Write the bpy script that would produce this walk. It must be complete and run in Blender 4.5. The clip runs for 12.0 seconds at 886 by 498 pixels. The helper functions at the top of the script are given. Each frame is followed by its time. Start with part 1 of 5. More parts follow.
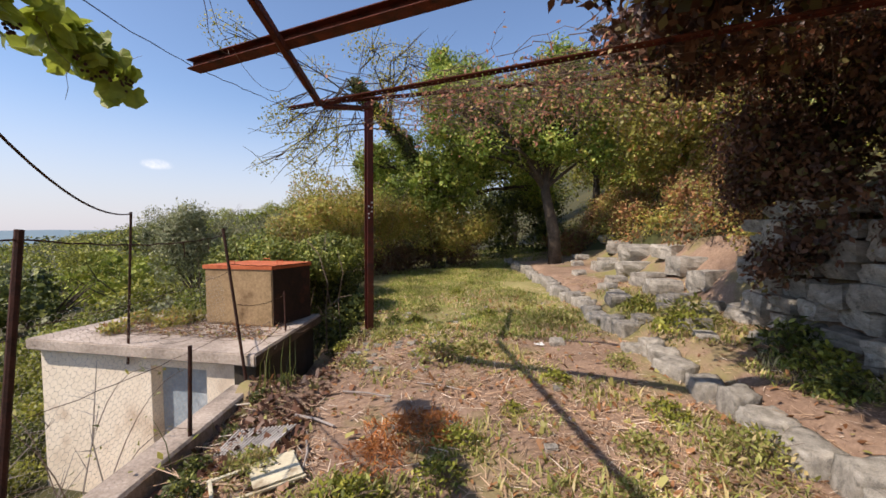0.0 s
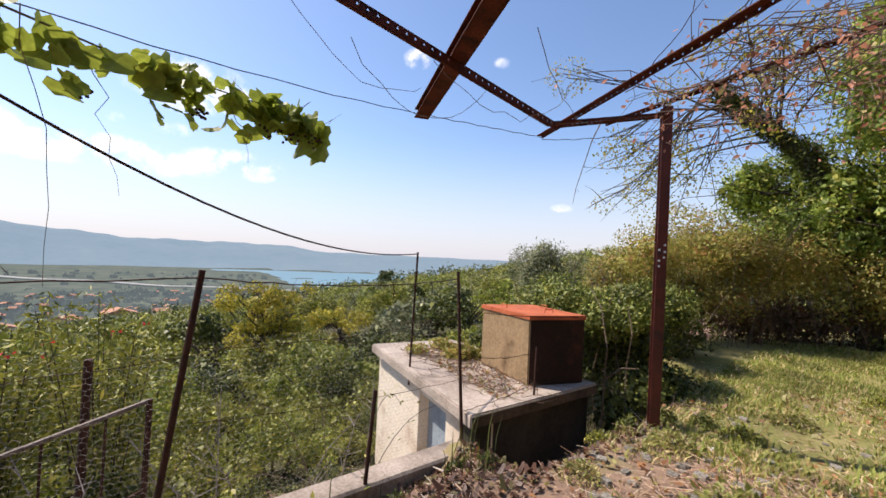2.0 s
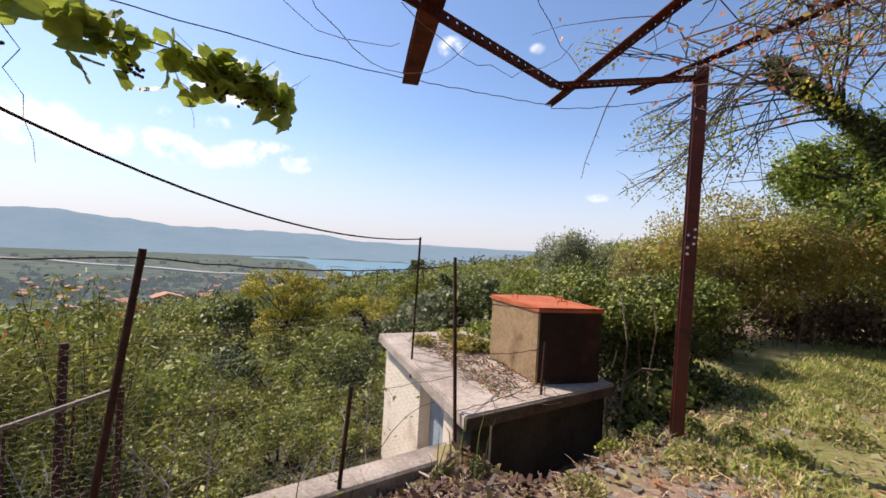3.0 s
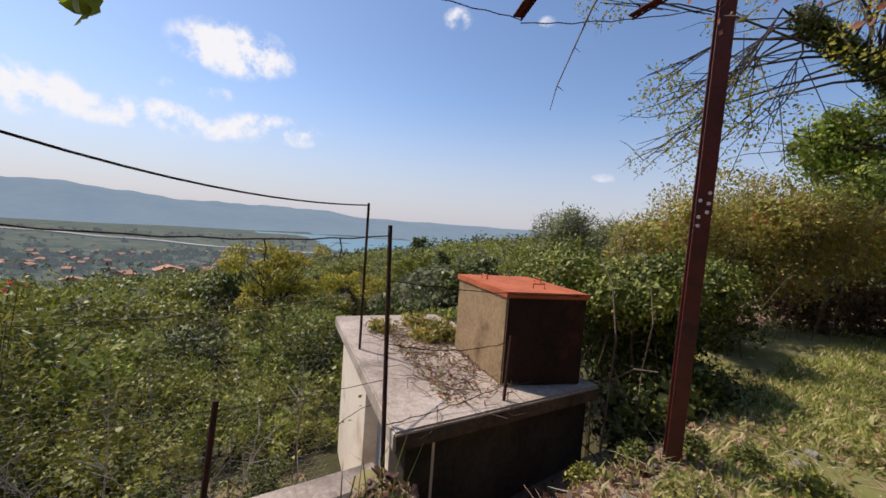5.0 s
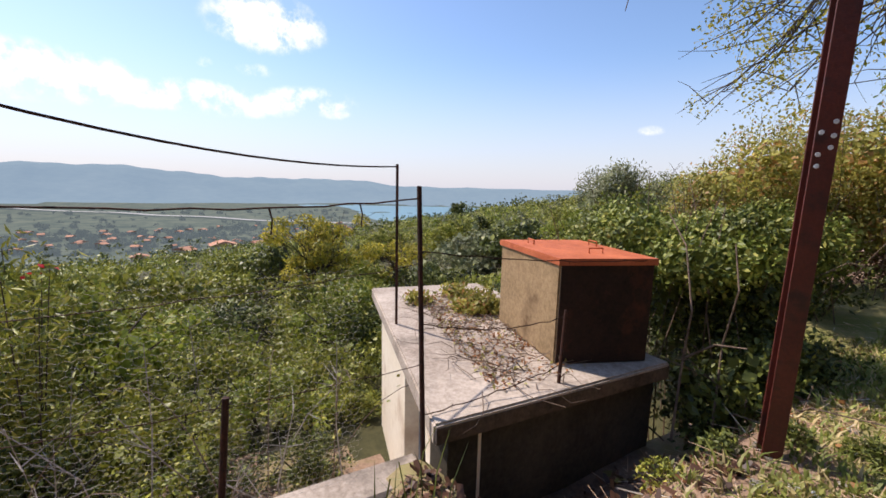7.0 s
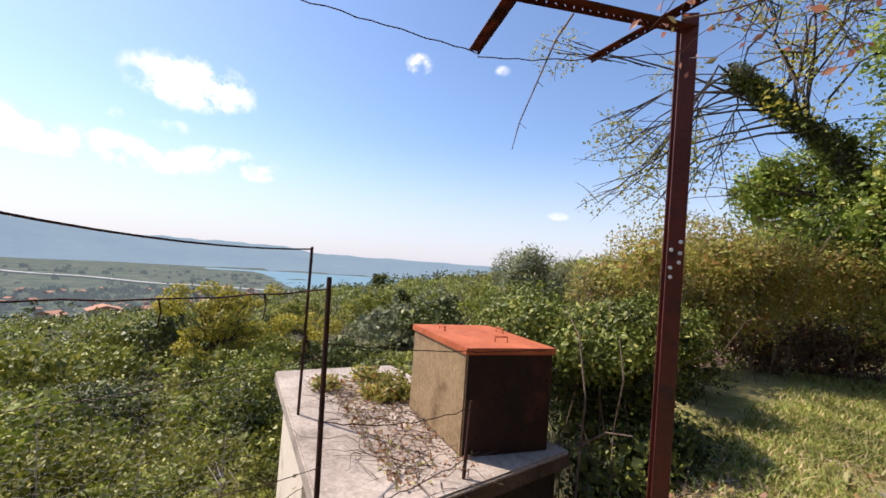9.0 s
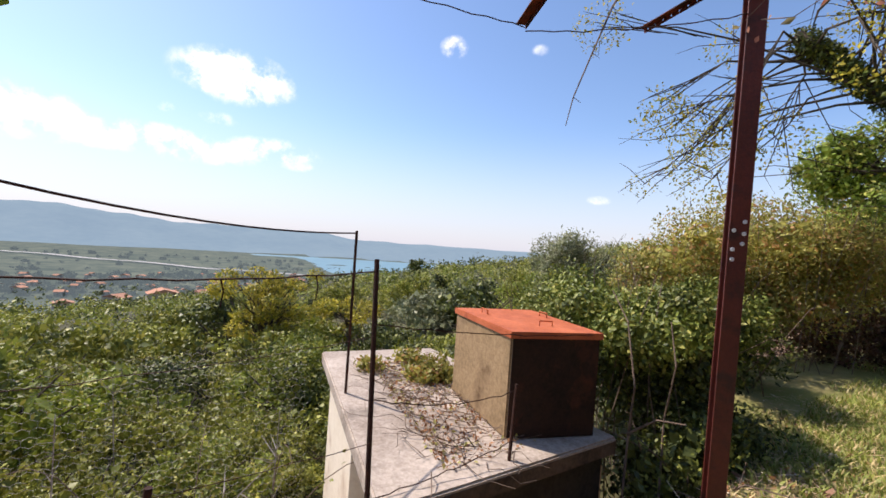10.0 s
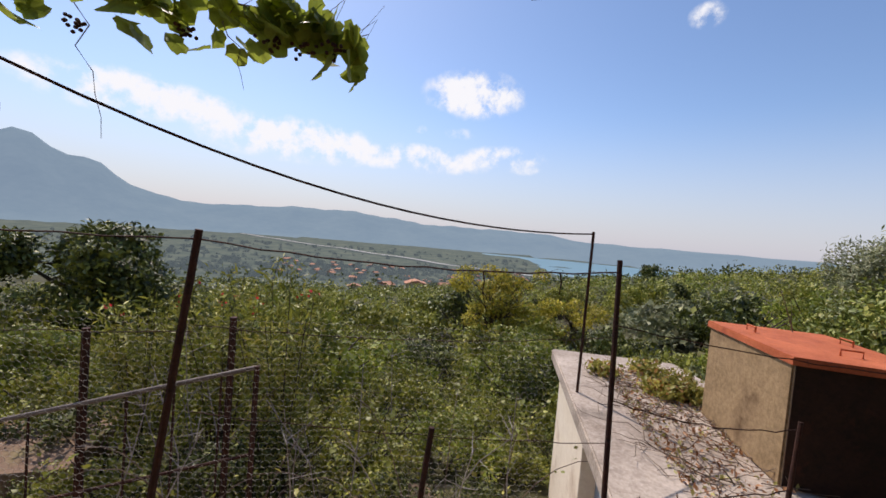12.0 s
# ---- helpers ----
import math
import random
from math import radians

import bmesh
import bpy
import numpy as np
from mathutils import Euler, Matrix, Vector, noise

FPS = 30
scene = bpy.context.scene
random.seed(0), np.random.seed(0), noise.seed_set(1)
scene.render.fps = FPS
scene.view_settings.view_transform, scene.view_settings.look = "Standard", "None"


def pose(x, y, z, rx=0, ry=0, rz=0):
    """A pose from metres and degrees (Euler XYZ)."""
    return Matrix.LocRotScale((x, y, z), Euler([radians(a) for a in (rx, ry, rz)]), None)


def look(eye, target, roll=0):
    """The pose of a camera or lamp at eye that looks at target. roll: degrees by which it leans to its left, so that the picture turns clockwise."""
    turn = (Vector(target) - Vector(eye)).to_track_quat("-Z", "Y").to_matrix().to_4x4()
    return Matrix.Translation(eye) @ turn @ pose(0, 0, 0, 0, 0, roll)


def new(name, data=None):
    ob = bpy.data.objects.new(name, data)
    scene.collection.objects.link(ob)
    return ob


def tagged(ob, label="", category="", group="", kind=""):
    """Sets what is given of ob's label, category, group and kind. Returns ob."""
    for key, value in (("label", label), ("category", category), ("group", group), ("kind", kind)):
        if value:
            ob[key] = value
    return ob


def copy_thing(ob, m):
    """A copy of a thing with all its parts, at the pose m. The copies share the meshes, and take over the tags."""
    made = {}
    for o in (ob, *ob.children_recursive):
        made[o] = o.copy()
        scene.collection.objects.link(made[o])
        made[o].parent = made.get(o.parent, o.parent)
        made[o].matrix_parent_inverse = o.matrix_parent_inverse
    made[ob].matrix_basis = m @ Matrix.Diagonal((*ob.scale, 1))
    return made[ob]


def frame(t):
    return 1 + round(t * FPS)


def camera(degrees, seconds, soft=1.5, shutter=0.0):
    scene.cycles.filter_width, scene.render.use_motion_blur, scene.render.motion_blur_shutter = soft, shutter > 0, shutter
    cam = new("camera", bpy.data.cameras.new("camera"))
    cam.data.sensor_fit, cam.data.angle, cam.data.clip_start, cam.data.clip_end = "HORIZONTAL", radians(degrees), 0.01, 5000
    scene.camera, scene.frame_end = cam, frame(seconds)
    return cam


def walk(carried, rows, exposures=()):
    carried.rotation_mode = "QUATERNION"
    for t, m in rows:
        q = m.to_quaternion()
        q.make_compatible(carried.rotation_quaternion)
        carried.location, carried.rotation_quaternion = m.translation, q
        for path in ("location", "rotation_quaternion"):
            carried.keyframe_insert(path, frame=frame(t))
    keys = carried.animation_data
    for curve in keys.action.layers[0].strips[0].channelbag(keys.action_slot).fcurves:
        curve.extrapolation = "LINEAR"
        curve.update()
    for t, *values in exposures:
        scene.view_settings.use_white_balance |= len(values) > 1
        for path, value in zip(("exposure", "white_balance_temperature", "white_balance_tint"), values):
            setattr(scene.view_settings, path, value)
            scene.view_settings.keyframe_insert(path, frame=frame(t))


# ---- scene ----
cam = camera(95.3, 12.0, soft=1.6)
PATH = [
    (0, (-0.076, 0.431, 1.283), (-0.073, 2.429, 1.185), -0.3),
    (0.5, (0.19, 0.735, 1.309), (0.036, 2.708, 1.023), 3.8),
    (1, (0.338, 1.064, 1.346), (-0.124, 3.0, 1.152), 5.3),
    (1.5, (0.432, 1.409, 1.357), (-0.607, 3.116, 1.271), 2.6),
    (2, (0.592, 1.745, 1.407), (-0.964, 3.001, 1.455), 2.7),
    (2.5, (0.553, 1.955, 1.374), (-1.066, 3.129, 1.37), 3.9),
    (4.5, (0.301, 2.845, 1.386), (-1.432, 3.842, 1.423), 0.8),
    (5, (0.127, 2.963, 1.327), (-1.523, 4.087, 1.208), 4.2),
    (5.5, (-0.112, 3.084, 1.29), (-1.775, 4.141, 0.948), 2.9),
    (6, (-0.158, 3.091, 1.283), (-1.87, 4.067, 0.94), 0.8),
    (6.5, (-0.18, 3.108, 1.275), (-1.972, 3.911, 0.895), -0.1),
    (7, (-0.183, 3.17, 1.293), (-1.915, 4.125, 0.996), 1.4),
    (7.5, (-0.156, 3.219, 1.361), (-1.754, 4.422, 1.354), 3.0),
    (9.5, (-0.096, 3.167, 1.41), (-1.64, 4.436, 1.485), 4.3),
    (10, (-0.141, 3.151, 1.387), (-1.79, 4.283, 1.378), 4.1),
    (10.5, (-0.159, 3.125, 1.376), (-1.879, 4.146, 1.373), 3.0),
    (11, (-0.145, 3.098, 1.371), (-1.905, 4.048, 1.361), 1.6),
    (11.5, (-0.077, 3.081, 1.376), (-2.022, 3.545, 1.346), 3.6),
    (12, (-0.049, 3.021, 1.37), (-2.043, 3.146, 1.283), 4.9),
]
walk(cam, [(t, look(eye, target, roll)) for t, eye, target, roll in PATH],
     exposures=[(0, 0.15, 6800, 17), (2.5, 0.3, 6700, 17), (4.5, -0.25, 6600, 17), (5.5, -0.1, 6600, 17), (6.5, 0.05, 6600, 17), (7.5, 0.3, 6600, 17), (9.5, 0.3, 6600, 17), (11, 0.25, 6600, 17), (12, -0.15, 6600, 17)])

# ---- world, sun ----
SUN_EL, SUN_AZ = radians(50.8), radians(240.6)
TO_SUN = Vector((math.sin(SUN_AZ) * math.cos(SUN_EL), math.cos(SUN_AZ) * math.cos(SUN_EL), math.sin(SUN_EL)))
sun = new("sun", bpy.data.lights.new("sun", "SUN"))
sun.data.energy, sun.data.angle, sun.data.color = 5.0, radians(0.53), (1.0, 0.93, 0.82)
sun.matrix_world = look((0, 0, 30), Vector((0, 0, 30)) - TO_SUN)
scene.view_settings.exposure = 0.0

world = bpy.data.worlds.new("sky")
scene.world = world
world.use_nodes = True


def link(tree, a, b):
    tree.links.new(a, b)


def math_node(tree, op, a, b=None, clamp=False):
    n = tree.nodes.new("ShaderNodeMath")
    n.operation, n.use_clamp = op, clamp
    for i, v in enumerate((a, b)):
        if v is None:
            continue
        if hasattr(v, "links"):
            tree.links.new(v, n.inputs[i])
        else:
            n.inputs[i].default_value = v
    return n.outputs[0]


def build_sky():
    tr = world.node_tree
    tr.nodes.clear()
    out = tr.nodes.new("ShaderNodeOutputWorld")
    bg = tr.nodes.new("ShaderNodeBackground")
    sky = tr.nodes.new("ShaderNodeTexSky")
    sky.sky_type, sky.sun_disc = "NISHITA", False
    sky.sun_elevation, sky.sun_rotation = SUN_EL, SUN_AZ
    sky.altitude, sky.air_density, sky.dust_density, sky.ozone_density = 0, 1.0, 0.5, 3.2
    bg.inputs["Strength"].default_value = 0.165
    co = tr.nodes.new("ShaderNodeTexCoord")
    nz = tr.nodes.new("ShaderNodeTexNoise")
    nz.inputs["Scale"].default_value, nz.inputs["Detail"].default_value, nz.inputs["Roughness"].default_value = 17.0, 9.0, 0.62
    link(tr, co.outputs["Generated"], nz.inputs["Vector"])
    # fair-weather clouds: azimuth left of +y, elevation, half width and height in degrees, weight
    clouds = [(83.8, 18.6, 7.0, 3.3, 1.0), (79, 10.6, 6.5, 1.9, 0.75), (92, 9.8, 13.0, 2.1, 0.8), (107, 10.2, 13.0, 3.0, 0.95), (124, 12.0, 12.0, 2.6, 0.9), (55.9, 26.3, 1.9, 1.5, 0.75),
              (35.0, 7.6, 1.9, 0.7, 0.55), (43.9, 26.2, 1.3, 0.8, 0.35), (85.4, 13.5, 2.4, 1.0, 0.55), (75.8, 9.3, 2.6, 0.9, 0.55), (90.9, 13.7, 1.1, 0.7, 0.5),
              (200, 28, 20.0, 6.0, 0.7), (300, 35, 16.0, 5.0, 0.6)]
    total = None
    for az, el, w, h, k in clouds:
        a, e = radians(az), radians(el)
        c = Vector((-math.sin(a) * math.cos(e), math.cos(a) * math.cos(e), math.sin(e)))
        side = Vector((math.cos(a), math.sin(a), 0))
        up = side.cross(c) * -1
        terms = []
        for axis, size in ((side, w), (up, h)):
            d = tr.nodes.new("ShaderNodeVectorMath")
            d.operation = "DOT_PRODUCT"
            link(tr, co.outputs["Generated"], d.inputs[0])
            d.inputs[1].default_value = axis
            q = math_node(tr, "DIVIDE", d.outputs["Value"], math.sin(radians(size)))
            terms.append(math_node(tr, "MULTIPLY", q, q))
        front = tr.nodes.new("ShaderNodeVectorMath")
        front.operation = "DOT_PRODUCT"
        link(tr, co.outputs["Generated"], front.inputs[0])
        front.inputs[1].default_value = c
        ahead = math_node(tr, "GREATER_THAN", front.outputs["Value"], 0.3)
        r = math_node(tr, "ADD", terms[0], terms[1])
        m = math_node(tr, "MULTIPLY", math_node(tr, "SUBTRACT", 1.25, r, True), ahead)
        m = math_node(tr, "MULTIPLY", m, k)
        total = m if total is None else math_node(tr, "MAXIMUM", total, m)
    ragged = math_node(tr, "SUBTRACT", math_node(tr, "MULTIPLY", nz.outputs["Fac"], 4.2), 1.45)
    cov = math_node(tr, "MULTIPLY", total, ragged, True)
    ramp = tr.nodes.new("ShaderNodeMapRange")
    ramp.interpolation_type = "SMOOTHSTEP"
    link(tr, cov, ramp.inputs["Value"])
    ramp.inputs["From Min"].default_value, ramp.inputs["From Max"].default_value = 0.10, 0.85
    mix = tr.nodes.new("ShaderNodeMix")
    mix.data_type = "RGBA"
    link(tr, ramp.outputs["Result"], mix.inputs["Factor"])
    sep = tr.nodes.new("ShaderNodeSeparateXYZ")
    link(tr, co.outputs["Generated"], sep.inputs["Vector"])
    hz = tr.nodes.new("ShaderNodeMapRange")
    hz.interpolation_type = "SMOOTHSTEP"
    link(tr, sep.outputs["Z"], hz.inputs["Value"])
    hz.inputs["From Min"].default_value, hz.inputs["From Max"].default_value = 0.30, -0.02
    hz.inputs["To Max"].default_value = 0.85
    haze = tr.nodes.new("ShaderNodeMix")
    haze.data_type = "RGBA"
    link(tr, hz.outputs["Result"], haze.inputs["Factor"])
    deep = tr.nodes.new("ShaderNodeHueSaturation")
    deep.inputs["Saturation"].default_value = 1.04
    link(tr, sky.outputs["Color"], deep.inputs["Color"])
    link(tr, deep.outputs["Color"], haze.inputs["A"])
    haze.inputs["B"].default_value = (3.7, 3.85, 4.4, 1)
    link(tr, haze.outputs["Result"], mix.inputs["A"])
    mix.inputs["B"].default_value = (6.1, 6.35, 6.5, 1)
    link(tr, mix.outputs["Result"], bg.inputs["Color"])
    link(tr, bg.outputs["Background"], out.inputs["Surface"])


build_sky()

# ---- materials ----


def surface(name, dark, light, scale, rough=0.85, bump=0.3, metal=0.0, fine=None, third=None, third_scale=None, third_at=(0.55, 0.7), vary=0.0, island=False, spec=0.3):
    """Two noise scales between a dark and a light colour, with a third colour in patches."""
    m = bpy.data.materials.new(name)
    m.use_nodes = True
    tr = m.node_tree
    b = tr.nodes["Principled BSDF"]
    b.inputs["Roughness"].default_value, b.inputs["Metallic"].default_value = rough, metal
    b.inputs["Specular IOR Level"].default_value = spec
    co = tr.nodes.new("ShaderNodeTexCoord")

    def noise_tex(sc, detail, rg=0.6):
        n = tr.nodes.new("ShaderNodeTexNoise")
        n.inputs["Scale"].default_value, n.inputs["Detail"].default_value, n.inputs["Roughness"].default_value = sc, detail, rg
        link(tr, co.outputs["Object"], n.inputs["Vector"])
        return n.outputs["Fac"]

    def mixed(fac, a, bb):
        x = tr.nodes.new("ShaderNodeMix")
        x.data_type = "RGBA"
        if hasattr(fac, "links"):
            link(tr, fac, x.inputs["Factor"])
        else:
            x.inputs["Factor"].default_value = fac
        for v, key in ((a, "A"), (bb, "B")):
            if hasattr(v, "links"):
                link(tr, v, x.inputs[key])
            else:
                x.inputs[key].default_value = (*v, 1)
        return x.outputs["Result"]

    def ranged(v, lo, hi):
        r = tr.nodes.new("ShaderNodeMapRange")
        link(tr, v, r.inputs["Value"])
        r.inputs["From Min"].default_value, r.inputs["From Max"].default_value = lo, hi
        return r.outputs["Result"]

    big, small = noise_tex(scale, 5.0), noise_tex(fine or scale * 9, 6.0, 0.7)
    both = math_node(tr, "ADD", math_node(tr, "MULTIPLY", big, 0.55), math_node(tr, "MULTIPLY", small, 0.45))
    col = mixed(ranged(both, 0.36, 0.64), dark, light)
    if third:
        col = mixed(ranged(noise_tex(third_scale or scale * 0.6, 7.0, 0.65), *third_at), col, third)
    if vary or island:
        if island:
            g = tr.nodes.new("ShaderNodeNewGeometry")
            rnd = g.outputs["Random Per Island"]
        else:
            g = tr.nodes.new("ShaderNodeObjectInfo")
            rnd = g.outputs["Random"]
        hsv = tr.nodes.new("ShaderNodeHueSaturation")
        link(tr, col, hsv.inputs["Color"])
        link(tr, math_node(tr, "ADD", math_node(tr, "MULTIPLY", rnd, 2 * (vary or 0.3)), 1 - (vary or 0.3)), hsv.inputs["Value"])
        col = hsv.outputs["Color"]
    link(tr, col, b.inputs["Base Color"])
    if bump:
        bp = tr.nodes.new("ShaderNodeBump")
        bp.inputs["Strength"].default_value, bp.inputs["Distance"].default_value = bump, 0.02
        link(tr, both, bp.inputs["Height"])
        link(tr, bp.outputs["Normal"], b.inputs["Normal"])
    return m


def foliage(name, c1, c2, c3=None, through_light=0.35, odd=0.12, rough=0.5):
    """Leaves: each takes a colour of its own between c1 and c2, a few take c3, and light shines through."""
    m = bpy.data.materials.new(name)
    m.use_nodes = True
    tr = m.node_tree
    b = tr.nodes["Principled BSDF"]
    b.inputs["Roughness"].default_value = rough
    b.inputs["Specular IOR Level"].default_value = 0.35
    g = tr.nodes.new("ShaderNodeNewGeometry")
    ramp = tr.nodes.new("ShaderNodeValToRGB")
    ramp.color_ramp.elements[0].color, ramp.color_ramp.elements[1].color = (*c1, 1), (*c2, 1)
    ramp.color_ramp.elements[1].position = 1 - odd - 0.02 if c3 else 1.0
    if c3:
        e = ramp.color_ramp.elements.new(1 - odd)
        e.color = (*c3, 1)
    link(tr, g.outputs["Random Per Island"], ramp.inputs["Fac"])
    co = tr.nodes.new("ShaderNodeTexCoord")
    nz = tr.nodes.new("ShaderNodeTexNoise")
    nz.inputs["Scale"].default_value = 1.3
    link(tr, co.outputs["Object"], nz.inputs["Vector"])
    hsv = tr.nodes.new("ShaderNodeHueSaturation")
    link(tr, ramp.outputs["Color"], hsv.inputs["Color"])
    link(tr, math_node(tr, "ADD", math_node(tr, "MULTIPLY", nz.outputs["Fac"], 2.2), 0.02), hsv.inputs["Value"])
    link(tr, hsv.outputs["Color"], b.inputs["Base Color"])
    t = tr.nodes.new("ShaderNodeBsdfTranslucent")
    link(tr, hsv.outputs["Color"], t.inputs["Color"])
    mx = tr.nodes.new("ShaderNodeMixShader")
    mx.inputs["Fac"].default_value = through_light
    link(tr, b.outputs["BSDF"], mx.inputs[1])
    link(tr, t.outputs["BSDF"], mx.inputs[2])
    link(tr, mx.outputs["Shader"], tr.nodes["Material Output"].inputs["Surface"])
    return m


M_SOIL = surface("dry_soil", (0.15, 0.092, 0.062), (0.38, 0.26, 0.18), 1.1, 0.95, 0.8, fine=30, third=(0.22, 0.20, 0.075), third_scale=0.6, third_at=(0.5, 0.62))
M_TURF = surface("thin_turf", (0.17, 0.15, 0.055), (0.38, 0.33, 0.14), 1.6, 0.95, 0.7, fine=34, third=(0.20, 0.20, 0.06), third_scale=1.1, third_at=(0.46, 0.58))
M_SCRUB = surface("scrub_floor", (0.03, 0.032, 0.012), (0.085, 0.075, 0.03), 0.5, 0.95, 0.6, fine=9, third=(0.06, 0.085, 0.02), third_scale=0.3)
M_CONCRETE = surface("weathered_concrete", (0.22, 0.17, 0.13), (0.58, 0.49, 0.41), 1.6, 0.92, 0.5, fine=40, third=(0.12, 0.10, 0.08), third_scale=2.2, third_at=(0.56, 0.75))
M_TANK = surface("mossy_tank_concrete", (0.21, 0.14, 0.07), (0.47, 0.32, 0.175), 2.2, 0.92, 0.45, fine=34, third=(0.12, 0.07, 0.033), third_scale=2.2, third_at=(0.5, 0.68))
M_PLASTER = surface("cream_plaster", (0.68, 0.58, 0.45), (0.84, 0.75, 0.61), 1.4, 0.9, 0.25, fine=24, third=(0.50, 0.37, 0.26), third_scale=2.0, third_at=(0.54, 0.74))
M_RUST = surface("rusted_steel", (0.030, 0.010, 0.007), (0.17, 0.036, 0.017), 7, 0.75, 0.5, 0.25, fine=60, third=(0.02, 0.009, 0.008), third_scale=5)
M_REDPAINT = surface("red_lead_paint", (0.065, 0.013, 0.008), (0.155, 0.027, 0.014), 3, 0.55, 0.35, 0.0, fine=50, third=(0.05, 0.014, 0.01), third_scale=6, third_at=(0.52, 0.66), spec=0.5)
M_LID = surface("rusty_lid_sheet", (0.36, 0.085, 0.03), (0.60, 0.17, 0.07), 4, 0.8, 0.3, 0.0, fine=60, third=(0.28, 0.055, 0.025), third_scale=2.5)
M_DARKIRON = surface("dark_iron", (0.02, 0.012, 0.01), (0.09, 0.035, 0.022), 12, 0.8, 0.4, 0.2, fine=90)
M_STONE = surface("limestone", (0.15, 0.135, 0.11), (0.46, 0.42, 0.355), 3.5, 0.92, 0.7, fine=45, third=(0.10, 0.095, 0.08), third_scale=5, vary=0.2)
M_DOOR = surface("blue_grey_door_paint", (0.20, 0.25, 0.29), (0.38, 0.44, 0.48), 2.6, 0.6, 0.2, 0.0, fine=30, third=(0.5, 0.53, 0.54), third_scale=3)
M_BARK = surface("bark", (0.03, 0.024, 0.018), (0.13, 0.10, 0.075), 8, 0.95, 0.9, fine=50)
M_TWIG = surface("dry_twig", (0.09, 0.06, 0.045), (0.25, 0.18, 0.13), 12, 0.9, 0.3, fine=80)
M_LEAF_HEDGE = foliage("hedge_leaf", (0.17, 0.17, 0.035), (0.42, 0.37, 0.085), (0.40, 0.22, 0.075), 0.34, 0.15)
M_FLOWER = foliage("red_petal", (0.55, 0.02, 0.03), (0.7, 0.05, 0.06), None, 0.3)
M_WHITE = surface("white_paint", (0.62, 0.62, 0.6), (0.82, 0.82, 0.8), 30, 0.6, 0.1)
M_STRAW = foliage("dry_straw", (0.34, 0.21, 0.125), (0.60, 0.43, 0.29), (0.70, 0.60, 0.48), 0.2)
M_LEAF = foliage("shrub_leaf", (0.085, 0.105, 0.018), (0.335, 0.335, 0.05), (0.42, 0.38, 0.08), 0.22)
M_LEAF_BRAMBLE = foliage("bramble_leaf", (0.06, 0.085, 0.016), (0.23, 0.26, 0.045), (0.36, 0.34, 0.08), 0.2)
M_LEAF_FRESH = foliage("fresh_leaf", (0.11, 0.17, 0.028), (0.34, 0.42, 0.075), (0.50, 0.48, 0.11), 0.34, 0.15)
M_LEAF_YELLOW = foliage("yellowing_leaf", (0.28, 0.26, 0.03), (0.56, 0.45, 0.06), (0.2, 0.24, 0.04), 0.4)
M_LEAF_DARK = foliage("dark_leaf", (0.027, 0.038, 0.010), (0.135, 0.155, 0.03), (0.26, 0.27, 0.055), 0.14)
M_LEAF_LIME = foliage("lime_leaf", (0.11, 0.15, 0.02), (0.32, 0.35, 0.05), (0.40, 0.36, 0.08), 0.25)
M_LEAF_OLIVE = foliage("olive_leaf", (0.14, 0.16, 0.075), (0.28, 0.29, 0.15), (0.4, 0.38, 0.22), 0.2)
M_LEAF_DRY = foliage("dry_leaf", (0.17, 0.07, 0.03), (0.40, 0.20, 0.085), (0.30, 0.27, 0.08), 0.25, 0.3)
M_LEAF_SALMON = foliage("reddened_leaf", (0.38, 0.13, 0.075), (0.62, 0.31, 0.20), (0.45, 0.36, 0.14), 0.4, 0.25)
M_LAWN = foliage("lawn_leaf", (0.15, 0.19, 0.038), (0.33, 0.35, 0.085), (0.52, 0.41, 0.20), 0.38, 0.22)
# darker copy of the dry leaf, with shade put into its colour
M_LEAF_BROWN_SHADED = foliage("withered_leaf_shaded", (0.05, 0.024, 0.015), (0.15, 0.07, 0.038), (0.13, 0.11, 0.04), 0.12, 0.12)
M_FERN = foliage("withered_fern", (0.40, 0.13, 0.035), (0.58, 0.27, 0.09), (0.3, 0.12, 0.05), 0.3)
# concrete darkened so that its colour holds the shade under the slab
M_SHADED_WALL = surface("shade_dark_concrete", (0.03, 0.026, 0.02), (0.085, 0.07, 0.052), 2.5, 0.9, 0.4, fine=30)
# brown mossy stain, taken darker to include the shade of the unlit side
M_EDGE = surface("mossy_shaded_slab_edge", (0.045, 0.032, 0.022), (0.15, 0.105, 0.07), 3.0, 0.92, 0.4, fine=34)
M_PLATE = surface("rusted_plate", (0.013, 0.008, 0.006), (0.045, 0.02, 0.012), 4, 0.8, 0.3, 0.1, fine=40, third=(0.10, 0.03, 0.015), third_scale=3)
M_GRASS = foliage("weed_leaf", (0.17, 0.20, 0.04), (0.36, 0.35, 0.10), (0.52, 0.42, 0.2), 0.35, 0.3)
M_GRAPE = foliage("grape_leaf", (0.10, 0.15, 0.02), (0.34, 0.38, 0.055), (0.09, 0.07, 0.02), 0.5, 0.15)



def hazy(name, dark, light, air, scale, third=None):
    """Far woods: kilometres of sunlit air put in as an even surface glow."""
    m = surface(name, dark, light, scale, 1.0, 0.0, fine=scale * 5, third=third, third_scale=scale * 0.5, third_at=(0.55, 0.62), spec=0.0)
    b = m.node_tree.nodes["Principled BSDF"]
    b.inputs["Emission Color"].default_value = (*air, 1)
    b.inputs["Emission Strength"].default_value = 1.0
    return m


M_VALLEY = hazy("wooded_valley_haze_glow", (0.012, 0.022, 0.014), (0.10, 0.105, 0.065), (0.09, 0.113, 0.125), 0.018, (0.085, 0.09, 0.055))
